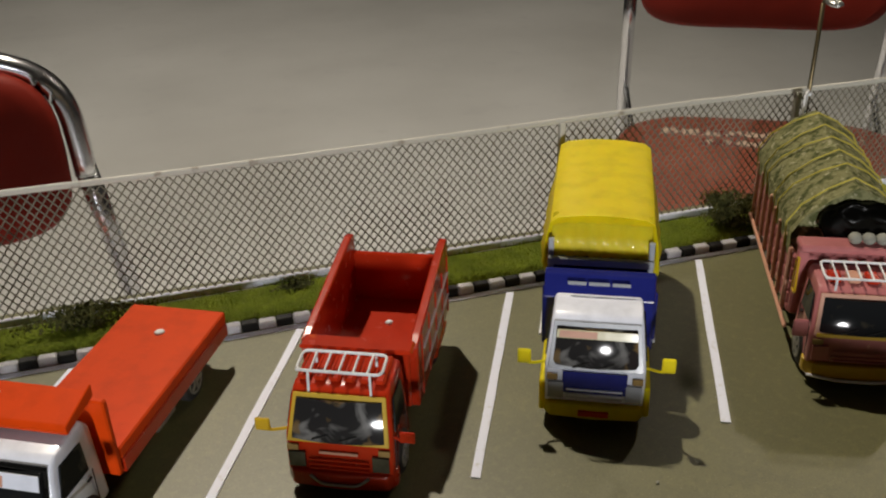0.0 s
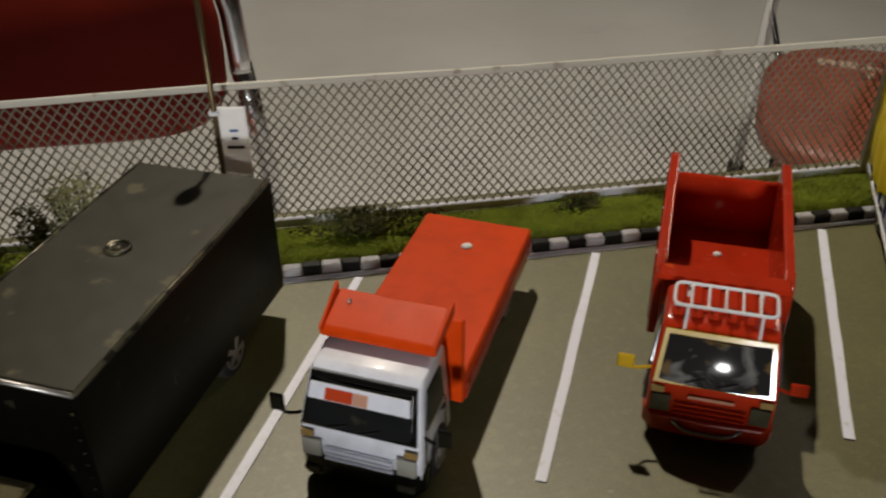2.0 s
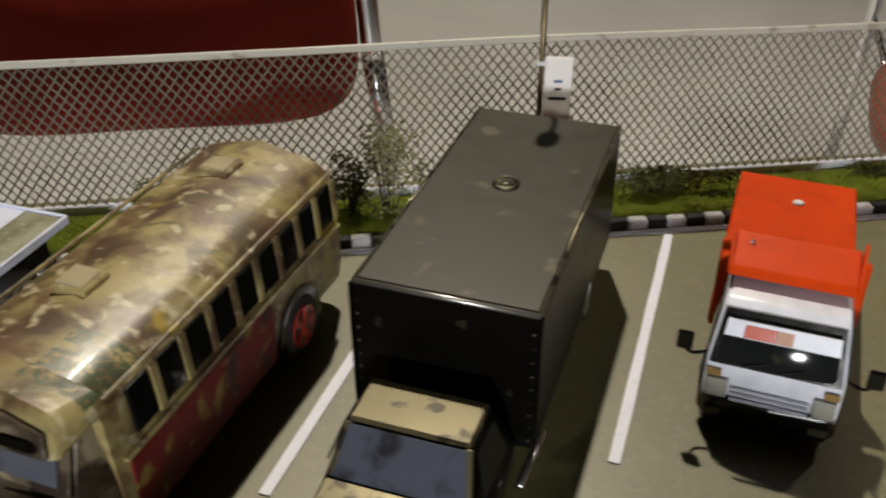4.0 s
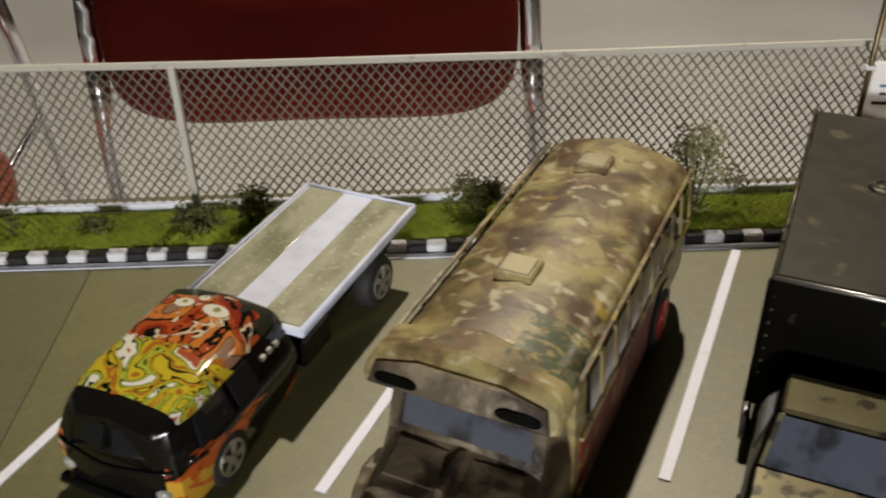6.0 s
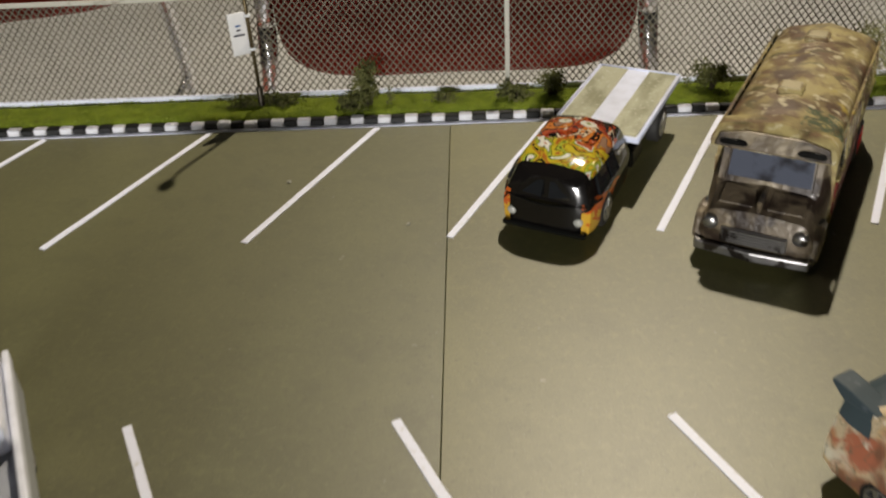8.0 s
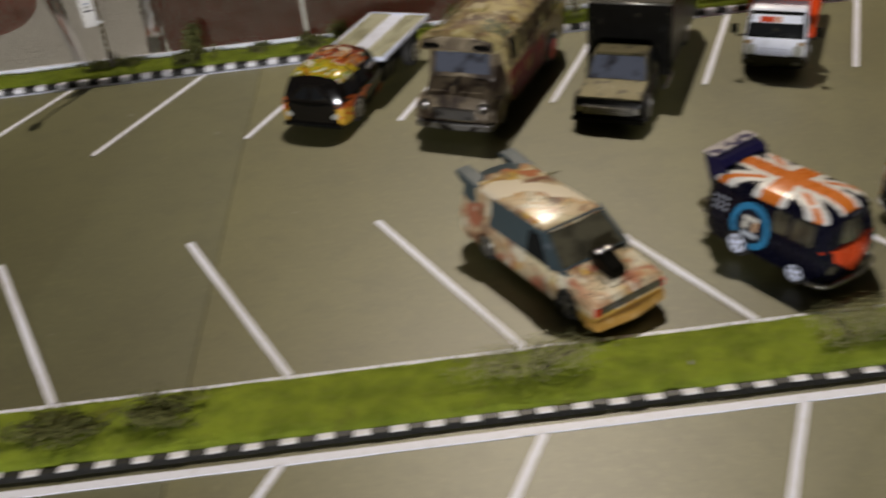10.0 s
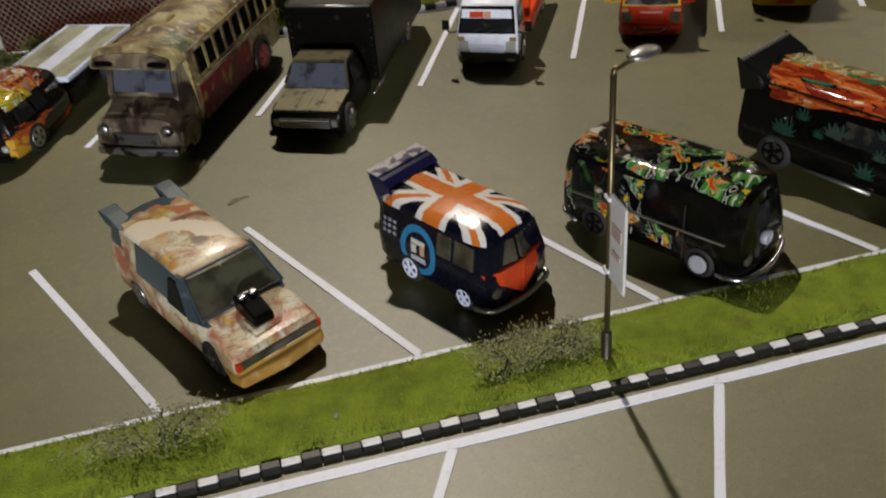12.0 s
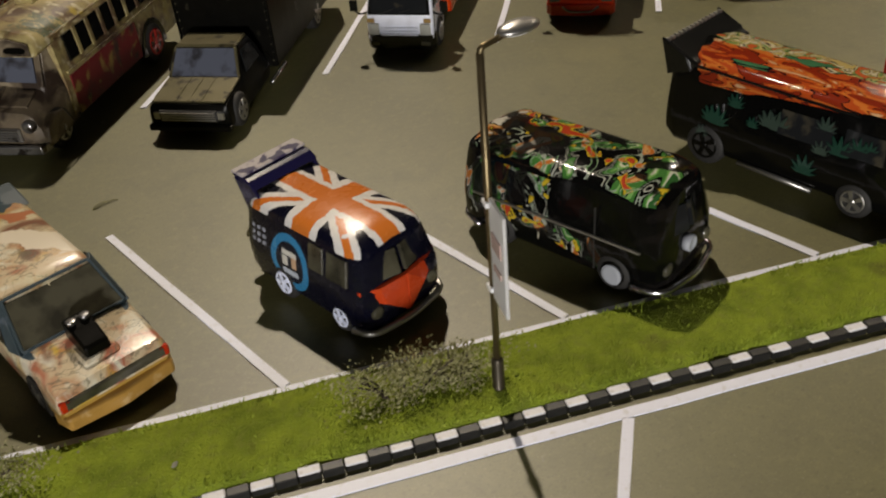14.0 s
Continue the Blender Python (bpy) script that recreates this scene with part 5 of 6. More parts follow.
def box_truck():
    c = car_base("box_truck", -0.1365, 0.2090, -25.5, "black model box truck with a worn brass pickup cab")
    up = upright
    rows = [(0.0, half(0.0155, 0.005, 0.0160, 0.0080, 0.0150, 0.0120, 0.0003, 0.0012), up),
            (0.0010, half(0.0165, 0.004, 0.0170, 0.0080, 0.0158, 0.0138, 0.0004, 0.0014), up),
            (0.0200, half(0.0168, 0.004, 0.0172, 0.0090, 0.0160, 0.0156, 0.0004, 0.0014), up),
            (0.0262, half(0.0168, 0.004, 0.0172, 0.0100, 0.0136, 0.0252, 0.0004, 0.0014), up),
            (0.0290, half(0.0168, 0.004, 0.0172, 0.0100, 0.0132, 0.0262, 0.0004, 0.0014), up),
            (0.0395, half(0.0168, 0.004, 0.0172, 0.0100, 0.0132, 0.0260, 0.0004, 0.0014), up),
            (0.0440, half(0.0168, 0.004, 0.0172, 0.0100, 0.0140, 0.0200, 0.0004, 0.0014), up),
            (0.0480, half(0.0160, 0.004, 0.0165, 0.0100, 0.0150, 0.0120, 0.0003, 0.0014), up)]
    shell(part("pickup_body", loft(rows), V_SATIN, c, "satin black pickup body"))
    part("bonnet", slab([(-0.0150, 0.0015, 0.0146), (0.0150, 0.0015, 0.0146), (0.0152, 0.0196, 0.0164), (-0.0152, 0.0196, 0.0164)], 0.0007, 0.0003), V_BRASS, c, "worn brass bonnet")
    for x in (-0.0052, 0.0, 0.0052):
        part("bonnet_rib", slab([(x - 0.0004, 0.0020, 0.0151), (x + 0.0004, 0.0020, 0.0151), (x + 0.0004, 0.0190, 0.0168), (x - 0.0004, 0.0190, 0.0168)], 0.0003), V_BRASS, c)
    part("cab_roof", bx(-0.0128, 0.0128, 0.0266, 0.0395, 0.0258, 0.0272, bevel=0.0006), V_BRASS, c, "worn brass cab roof")
    for s in (-1, 1):
        part("pillar", slab([(s * 0.0150, 0.0203, 0.0166), (s * 0.0136, 0.0203, 0.0166), (s * 0.0118, 0.0266, 0.0262), (s * 0.0132, 0.0266, 0.0262)], 0.0008, 0.0002), V_BRASS, c)
        glass("side_window", [(s * 0.0166, 0.0235, 0.0172), (s * 0.0166, 0.0385, 0.0172), (s * 0.0140, 0.0375, 0.0245), (s * 0.0140, 0.0275, 0.0245)], c, V_GLASS)
        part("headlight", bx(s * 0.0128 - 0.0018, s * 0.0128 + 0.0018, -0.0006, 0.0006, 0.0080, 0.0114, bevel=0.0004), M_SATIN, c)
        part("side_pipe", bar([(s * 0.0195, 0.0400, 0.0045), (s * 0.0205, 0.0560, 0.0060)], 0.0011, 8), M_CHROME, c, "chrome side pipe", True)
    glass("windscreen", [(-0.0140, 0.0200, 0.0167), (0.0140, 0.0200, 0.0167), (0.0122, 0.0262, 0.0260), (-0.0122, 0.0262, 0.0260)], c, V_BLUEGLARE)
    g = part("grille", bx(-0.0120, 0.0120, -0.0010, 0.0006, 0.0075, 0.0120, bevel=0.0003), M_RUBBER, c)
    for k in range(4):
        part("grille_slat", bx(-0.0112, 0.0112, -0.0014, -0.0008, 0.0080 + k * 0.0010, 0.0084 + k * 0.0010), M_SATIN, g)
    part("bumper", bx(-0.0172, 0.0172, -0.0022, 0.0008, 0.0036, 0.0064, bevel=0.0007), V_SATIN, c)
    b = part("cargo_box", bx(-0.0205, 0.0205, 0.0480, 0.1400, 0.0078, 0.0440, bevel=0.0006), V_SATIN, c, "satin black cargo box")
    part("roof_panel", bx(-0.0196, 0.0196, 0.0490, 0.1390, 0.0438, 0.0446, bevel=0.0003), V_BOXROOF, b, "olive-black roof panel with sheen put into its colour")
    for s in (-1, 1):
        part("roof_edge", bar([(s * 0.0200, 0.0484, 0.0442), (s * 0.0200, 0.1396, 0.0442)], 0.0006, 6), V_EDGE, b, "", True)
        part("corner_trim", bx(s * 0.0205 - 0.0006, s * 0.0205 + 0.0004, 0.0476, 0.0490, 0.0085, 0.0436, bevel=0.0002), V_SATIN, b)
        for i in range(9):
            rz = 0.011 + i * 0.0036
            part("rivet", lathe([(0.0004, 0), (0.0003, 0.0003)], 6, "y", (s * 0.0192, 0.0475, rz)), V_EDGE, b)
    part("roof_edge", bar([(-0.0200, 0.0484, 0.0440), (0.0200, 0.0484, 0.0440)], 0.0006, 6), M_SATIN, b, "worn bright edge", True)
    v = part("roof_vent", lathe([(0.0034, 0), (0.0034, 0.0005), (0.0028, 0.0009), (0.0026, 0.0004), (0.0016, 0.0003), (0.0014, 0.0008), (0.0004, 0.0009)], 20, "z", (-0.0006, 0.0972, 0.0446)), V_EDGE, b, "round dull metal roof vent", True)
    part("chassis_rail", bx(-0.0120, 0.0120, 0.0380, 0.1360, 0.0055, 0.0082, bevel=0.0004), M_RUBBER, c)
    for s in (-1, 1):
        wheel(c, s * 0.0150, 0.0110, 0.0068, 0.0056, M_SATIN)
        wheel(c, s * 0.0172, 0.1080, 0.0074, 0.0060, M_SATIN)


V_CREAM = enamel("cream_print", (0.46, 0.40, 0.20), 0.3).m
# lighter and more olive than the box sides: roof sheen mixed into the colour
V_BOXROOF = worn("box_roof_sheen", (0.024, 0.021, 0.011), (0.085, 0.074, 0.04), 0.40, 0.0, scale=120, amount=0.62, coat=0.0, spec=0.4).m


def school_bus():
    c = car_base("bus", -0.2082, 0.2205, -27, "rusty camouflaged model bus with dark bonnet and grille", "toy bus")
    up = upright
    hood = [(0.0, half(0.0135, 0.0060, 0.0140, 0.0100, 0.0120, 0.0150, 0.0006), up),
            (0.0018, half(0.0165, 0.0050, 0.0170, 0.0110, 0.0140, 0.0182, 0.0010), up),
            (0.0085, half(0.0172, 0.0050, 0.0178, 0.0120, 0.0140, 0.0205, 0.0012), up),
            (0.0135, half(0.0172, 0.0050, 0.0178, 0.0140, 0.0142, 0.0225, 0.0012), up),
            (0.0185, half(0.0172, 0.0050, 0.0178, 0.0180, 0.0146, 0.0360, 0.0012), up),
            (0.0260, half(0.0172, 0.0050, 0.0178, 0.0200, 0.0150, 0.0380, 0.0012), up)]
    shell(part("nose", loft(hood), V_BUSDARK, c, "dark rusty bonnet and cab"))
    body = [(0.0220, half(0.0178, 0.0050, 0.0182, 0.0180, 0.0172, 0.0405, 0.0040, 0.0060), up),
            (0.1150, half(0.0178, 0.0050, 0.0182, 0.0180, 0.0172, 0.0405, 0.0040, 0.0060), up),
            (0.1175, half(0.0170, 0.0060, 0.0174, 0.0180, 0.0160, 0.0385, 0.0036, 0.0056), up)]
    b = shell(part("body", loft(body), V_BUS, c, "rusty camouflaged bus body"))
    tip = lambda z: 0.5 * max(0.0, z - 0.0366)
    vis = [(0.0100, half(0.0172, 0.0366, 0.0180, 0.0384, 0.0160, 0.0424, 0.0022, 0.0028), tip),
           (0.0108, half(0.0180, 0.0362, 0.0184, 0.0384, 0.0166, 0.0430, 0.0024, 0.0028), tip),
           (0.0230, half(0.0180, 0.0366, 0.0184, 0.0388, 0.0172, 0.0412, 0.0040, 0.0030), upright)]
    v = shell(part("roof_visor", loft(vis), V_BUS, c, "overhanging roof front"))
    part("visor_mouth", slab([(-0.0168, 0.0096, 0.0370), (0.0168, 0.0096, 0.0370), (0.0158, 0.0112, 0.0408), (0.0080, 0.0120, 0.0424), (-0.0080, 0.0120, 0.0424), (-0.0158, 0.0112, 0.0408)], 0.0012, 0.0003), V_BUSDARK, v, "dark rusty fascia under the roof front")
    # two openings in the fascia, their dark insides put on as black plates
    for x in (-0.0112, 0.0112):
        part("visor_opening", slab([(x - 0.0042, 0.0096, 0.0384), (x - 0.0030, 0.0094, 0.0379), (x + 0.0030, 0.0094, 0.0379), (x + 0.0042, 0.0096, 0.0384), (x + 0.0040, 0.0100, 0.0393), (x + 0.0026, 0.0103, 0.0399), (x - 0.0026, 0.0103, 0.0399), (x - 0.0040, 0.0100, 0.0393)], 0.0012, 0.0003), V_SATIN, v)
    glass("windscreen", [(-0.0124, 0.0138, 0.0250), (0.0124, 0.0138, 0.0250), (0.0120, 0.0172, 0.0348), (-0.0120, 0.0172, 0.0348)], c, V_BLUEGLARE, 0.0007, "windscreen with a bluish reflection in its colour")
    for x in (-0.0072, 0.0072):
        part("bonnet_panel", slab([(x - 0.0052, 0.0040, 0.0198), (x + 0.0052, 0.0040, 0.0198), (x + 0.0050, 0.0122, 0.0228), (x - 0.0050, 0.0122, 0.0228)], 0.0008, 0.0003), V_BUSDARK, c)
    part("bonnet_rib", bx(-0.0008, 0.0008, 0.0012, 0.0130, 0.0196, 0.0238, bevel=0.0004), V_BUSDARK, c)
    g = part("grille", bx(-0.0098, 0.0098, -0.0014, 0.0010, 0.0082, 0.0136, bevel=0.0005), V_GRIM, c, "dull chrome grille")
    for k in range(5):
        part("grille_slat", bx(-0.0092, 0.0092, -0.0020, -0.0012, 0.0088 + k * 0.0010, 0.0093 + k * 0.0010, bevel=0.0001), V_GRIM, g)
    part("bumper", prism([(-0.0182, 0.0030), (-0.0170, -0.0026), (0, -0.0042), (0.0170, -0.0026), (0.0182, 0.0030), (0.0170, 0.0030), (0.0160, -0.0006), (0, -0.0020), (-0.0160, -0.0006), (-0.0170, 0.0030)], 0.0042, 0.0076, "z", 0.0006), V_GRIM, c, "dull chrome bumper")
    for s in (-1, 1):
        part("headlight", lathe([(0.0024, 0.0016), (0.0024, -0.0006), (0.0018, -0.0012), (0.0006, -0.0015)], 14, "y", (s * 0.0132, 0.0, 0.0142)), V_GRIM, c, "", True)
        part("mudguard", prism([(0.0010, 0.0060), (0.0030, 0.0130), (0.0080, 0.0158), (0.0150, 0.0148), (0.0190, 0.0070), (0.0170, 0.0060), (0.0030, 0.0055)], s * 0.0150, s * 0.0188, "x", 0.0010), V_BUSDARK, c)
        for i in range(9):
            y0 = 0.0290 + i * 0.0096
            pts = [(s * 0.0181, y0, 0.0270), (s * 0.0181, y0 + 0.0066, 0.0270), (s * 0.0174, y0 + 0.0066, 0.0368), (s * 0.0174, y0, 0.0368)]
            w = part("window", slab(pts, 0.0010, 0.0002), V_BLACK, b)
            part("window_post", slab([(s * 0.0184, y0 + 0.0070, 0.0265), (s * 0.0184, y0 + 0.0092, 0.0265), (s * 0.0177, y0 + 0.0092, 0.0372), (s * 0.0177, y0 + 0.0070, 0.0372)], 0.0008, 0.0002), V_BUS, b)
        part("rub_rail", bx(s * 0.0184 - 0.0004, s * 0.0184 + 0.0006, 0.0240, 0.1150, 0.0240, 0.0250, bevel=0.0003), V_BUS, b)
        part("red_band", bx(s * 0.0183 - 0.0004, s * 0.0183 + 0.0002, 0.0255, 0.0790, 0.0075, 0.0228, bevel=0.0002), V_BUSRED, b, "worn red side band")
        part("gutter", bar([(s * 0.0176, 0.0140, 0.0392), (s * 0.0176, 0.1150, 0.0392)], 0.0005, 6), V_BUS, b)
        t = part("pillar", slab([(s * 0.0150, 0.0132, 0.0235), (s * 0.0128, 0.0132, 0.0235), (s * 0.0126, 0.0178, 0.0362), (s * 0.0148, 0.0178, 0.0362)], 0.0010, 0.0002), V_BUSDARK, c)
        wheel(c, s * 0.0152, 0.0120, 0.0078, 0.0060, M_SATIN)
        wheel(c, s * 0.0160, 0.0910, 0.0086, 0.0062, V_DARKRED, "red rim")
        part("wheel_arch", prism([(0.0800 + 0.0220 * (1 - math.cos(math.pi * k / 8)) / 2, 0.0060 + 0.0135 * math.sin(math.pi * k / 8)) for k in range(9)], s * 0.0176, s * 0.0186, "x", 0), V_BLACK, b)
    c.scale = (1.13, 1.01, 1.06)
    for y in (0.0465, 0.0985):
        h = part("roof_hatch", bx(-0.0056, 0.0020, y - 0.0042, y + 0.0042, 0.0428, 0.0454, bevel=0.0004), V_BUS, b, "raised square roof hatch")
        part("hatch_lid", bx(-0.0048, 0.0012, y - 0.0033, y + 0.0033, 0.0452, 0.0458, bevel=0.0002), V_BEDPLATE, h, "pale worn hatch lid")


V_GRIM = worn("dull_chrome", (0.34, 0.33, 0.33), (0.06, 0.05, 0.045), 0.3, 0.9, amount=0.55).m
V_BEDPLATE = worn("worn_hatch", (0.44, 0.38, 0.24), (0.15, 0.10, 0.06), 0.4, 0.1, amount=0.56).m


def flame_truck():
    c = car_base("bed_truck", -0.2765, 0.2415, -25, "black cab-over model truck with flame mural and flat bed")
    back = lambda z: 0.34 * max(0.0, z - 0.0165)
    rows = [(0.0, half(0.0105, 0.0040, 0.0115, 0.0120, 0.0085, 0.0240, 0.0008), back),
            (0.0022, half(0.0150, 0.0030, 0.0158, 0.0135, 0.0115, 0.0262, 0.0012), back),
            (0.0065, half(0.0162, 0.0030, 0.0168, 0.0145, 0.0124, 0.0272, 0.0014), back),
            (0.0140, half(0.0164, 0.0030, 0.0170, 0.0150, 0.0126, 0.0280, 0.0016), upright),
            (0.0430, half(0.0164, 0.0040, 0.0170, 0.0150, 0.0126, 0.0285, 0.0016), upright),
            (0.0475, half(0.0158, 0.0050, 0.0164, 0.0150, 0.0118, 0.0260, 0.0012), upright)]
    shell(part("cab", loft(rows), V_FLAME, c, "gloss black cab with orange and yellow flame mural"))
    for s in (-1, 1):
        glass("windscreen", [(s * 0.0012, 0.0002, 0.0176), (s * 0.0108, 0.0022, 0.0176), (s * 0.0088, 0.0046, 0.0232), (s * 0.0010, 0.0026, 0.0232)], c, V_GLASS, 0.0012)
        glass("side_window", [(s * 0.0166, 0.0090, 0.0172), (s * 0.0166, 0.0210, 0.0172), (s * 0.0140, 0.0210, 0.0240), (s * 0.0140, 0.0110, 0.0240)], c, V_GLASS, 0.0010)
        glass("side_window", [(s * 0.0166, 0.0230, 0.0172), (s * 0.0166, 0.0310, 0.0172), (s * 0.0140, 0.0310, 0.0240), (s * 0.0140, 0.0230, 0.0240)], c, V_GLASS, 0.0010)
        part("headlight", lathe([(0.0017, 0.0016), (0.0017, -0.0006), (0.0012, -0.0011), (0.0004, -0.0013)], 14, "y", (s * 0.0118, 0.0008, 0.0095)), V_GLOW, c, "", True)
        for k in range(3):
            part("air_vent", bx(s * 0.0150 - 0.0004, s * 0.0150 + 0.0006, 0.0350 + k * 0.0028, 0.0368 + k * 0.0028, 0.0205, 0.0218, bevel=0.0002), M_SATIN, c)
        wheel(c, s * 0.0146, 0.0170, 0.0070, 0.0054, M_SATIN)
        wheel(c, s * 0.0152, 0.0900, 0.0078, 0.0062, M_SATIN)
        part("step_box", bx(s * 0.0148 - 0.0020, s * 0.0148 + 0.0020, 0.0500, 0.0640, 0.0070, 0.0150, bevel=0.0006), V_SATIN, c)
    part("waist_trim", bar(arc([(-0.0172, 0.0100, 0.0158), (-0.0145, 0.0010, 0.0158), (0, -0.0016, 0.0152), (0.0145, 0.0010, 0.0158), (0.0172, 0.0100, 0.0158)], 0.004), 0.0005, 6), V_BLACK, c, "", True)
    part("bumper", bx(-0.0150, 0.0150, -0.0016, 0.0014, 0.0034, 0.0058, bevel=0.0007), V_BLACK, c)
    b = part("bed", bx(-0.0184, 0.0184, 0.0475, 0.1120, 0.0175, 0.0198, bevel=0.0005), V_STRIPE, c, "pale flat bed with a white centre stripe")
    for s in (-1, 1):
        part("bed_panel", bx(s * 0.0108 - 0.0060, s * 0.0108 + 0.0060, 0.0490, 0.1105, 0.0194, 0.0201, bevel=0.0002), V_BED, b, "dull olive metal bed panel")
        part("bed_rim", bar([(s * 0.0180, 0.0480, 0.0200), (s * 0.0180, 0.1115, 0.0200)], 0.0006, 6), V_STRIPE, b, "", True)
    part("bed_rim", bar([(-0.0180, 0.1115, 0.0200), (0.0180, 0.1115, 0.0200)], 0.0006, 6), V_STRIPE, b, "", True)
    part("chassis_rail", bx(-0.0120, 0.0120, 0.0440, 0.1090, 0.0080, 0.0198, bevel=0.0006), V_SATIN, c)
    for o in c.children:
        if o.name.startswith("bed"):
            o.location = (0.0012, -0.0008, 0.0022)
        elif not o.name.startswith(("chassis", "wheel", "step")):
            o.scale.x, o.location.x = 1.08, -0.0012


flatbed()
dump()
tarp_truck()
hay_truck()
box_truck()
school_bus()
flame_truck()


# ---- middle row ----
def micro_rows(W, L, top, lean=0.22):
    k = W / 0.030
    back = lambda z: lean * max(0.0, z - 0.0150)
    return [(0.0, half(0.0095 * k, 0.0042, 0.0110 * k, 0.0110, 0.0085 * k, top - 0.0035, 0.0010), back),
            (0.0016, half(0.0132 * k, 0.0034, 0.0140 * k, 0.0125, 0.0108 * k, top - 0.0012, 0.0014), back),
            (0.0050, half(0.0143 * k, 0.0030, 0.0149 * k, 0.0135, 0.0118 * k, top - 0.0004, 0.0016), back),
            (0.0110, half(0.0144 * k, 0.0030, 0.0150 * k, 0.0140, 0.0120 * k, top, 0.0018), upright),
            (L - 0.0060, half(0.0144 * k, 0.0034, 0.0150 * k, 0.0140, 0.0120 * k, top, 0.0018), upright),
            (L - 0.0020, half(0.0136 * k, 0.0040, 0.0142 * k, 0.0140, 0.0112 * k, top - 0.0014, 0.0014), upright),
            (L, half(0.0118 * k, 0.0050, 0.0124 * k, 0.0140, 0.0096 * k, top - 0.0050, 0.0010), upright)]


def micro_glass(c, W, mat, sides, z0=0.0172, z1=0.0245):
    h = W / 2
    for s in (-1, 1):
        glass("windscreen", [(s * 0.0008, 0.0000, z0), (s * 0.0118, 0.0032, z0), (s * 0.0098, 0.0050, z1), (s * 0.0008, 0.0018, z1)], c, mat, 0.0012)
        for y0, y1 in sides:
            glass("side_window", [(s * (h - 0.0006), y0, z0), (s * (h - 0.0006), y1, z0), (s * (h - 0.0024), y1, z1), (s * (h - 0.0024), y0 + 0.0006, z1)], c, mat, 0.0012)


def flag_bus():
    c = car_base("flag_bus", -0.0836, 0.0702, 31, "navy model microbus with flag roof, red nose and rear wing", "toy van")
    W, L = 0.0296, 0.0560
    c.scale = (1.05, 0.95, 1.05)
    shell(part("body", loft(micro_rows(W, L, 0.0285)), V_FLAG, c, "navy body with a flag painted on the roof"))
    micro_glass(c, W, V_SMOKE, ((0.0065, 0.0155), (0.0168, 0.0235)))
    for s in (-1, 1):
        part("nose_panel", slab([(0, -0.0008, 0.0168), (s * 0.0085, 0.0002, 0.0168), (s * 0.0136, 0.0036, 0.0168), (s * 0.0130, 0.0028, 0.0142), (s * 0.0068, -0.0001, 0.0108), (0, -0.0006, 0.0050)], 0.0016, 0.0002), V_ORANGE, c, "glossy red half of the pointed nose panel")
    part("bumper", bar(arc([(-0.0150, 0.0060, 0.0042), (-0.0130, -0.0006, 0.0040), (0, -0.0028, 0.0040), (0.0130, -0.0006, 0.0040), (0.0150, 0.0060, 0.0042)], 0.004), 0.0010, 8), M_SATIN, c, "dark chrome bumper", True)
    for s in (-1, 1):
        part("headlight", lathe([(0.0020, 0.0018), (0.0020, -0.0004), (0.0014, -0.0009), (0.0004, -0.0011)], 14, "y", (s * 0.0100, 0.0004, 0.0094)), V_SMOKE, c, "", True)
        wheel(c, s * 0.0122, 0.0120, 0.0048, 0.0042, V_STRIPE, "white rim")
        wheel(c, s * 0.0122, 0.0380, 0.0056, 0.0050, V_STRIPE, "white rim")
        part("wing_strut", slab([(s * 0.0104, 0.0470, 0.0270), (s * 0.0104, 0.0550, 0.0200), (s * 0.0108, 0.0595, 0.0318), (s * 0.0108, 0.0510, 0.0312)], 0.0010, 0.0002), V_INDIGO, c)
        part("exhaust", bar([(s * 0.0060, 0.0540, 0.0064), (s * 0.0064, 0.0620, 0.0070)], 0.0013, 8), M_SATIN, c, "", True)
    part("rear_wing", prism([(0.0490, 0.0304), (0.0520, 0.0322), (0.0600, 0.0334), (0.0600, 0.0324), (0.0520, 0.0304)], -0.0113, 0.0113, "x", 0.0004), V_INDIGO, c, "indigo rear wing with a worn pale edge")
    part("wing_edge", bx(-0.0113, 0.0113, 0.0545, 0.0606, 0.0329, 0.0337, bevel=0.0003), V_SCUFF, c, "scuffed pale wing edge")
    part("engine", bx(-0.0070, 0.0070, 0.0550, 0.0600, 0.0050, 0.0120, bevel=0.0010), M_SATIN, c, "exposed rear engine")
    part("engine_cap", bx(-0.0105, -0.0050, 0.0575, 0.0625, 0.0095, 0.0125, bevel=0.0009), V_BRASS, c)


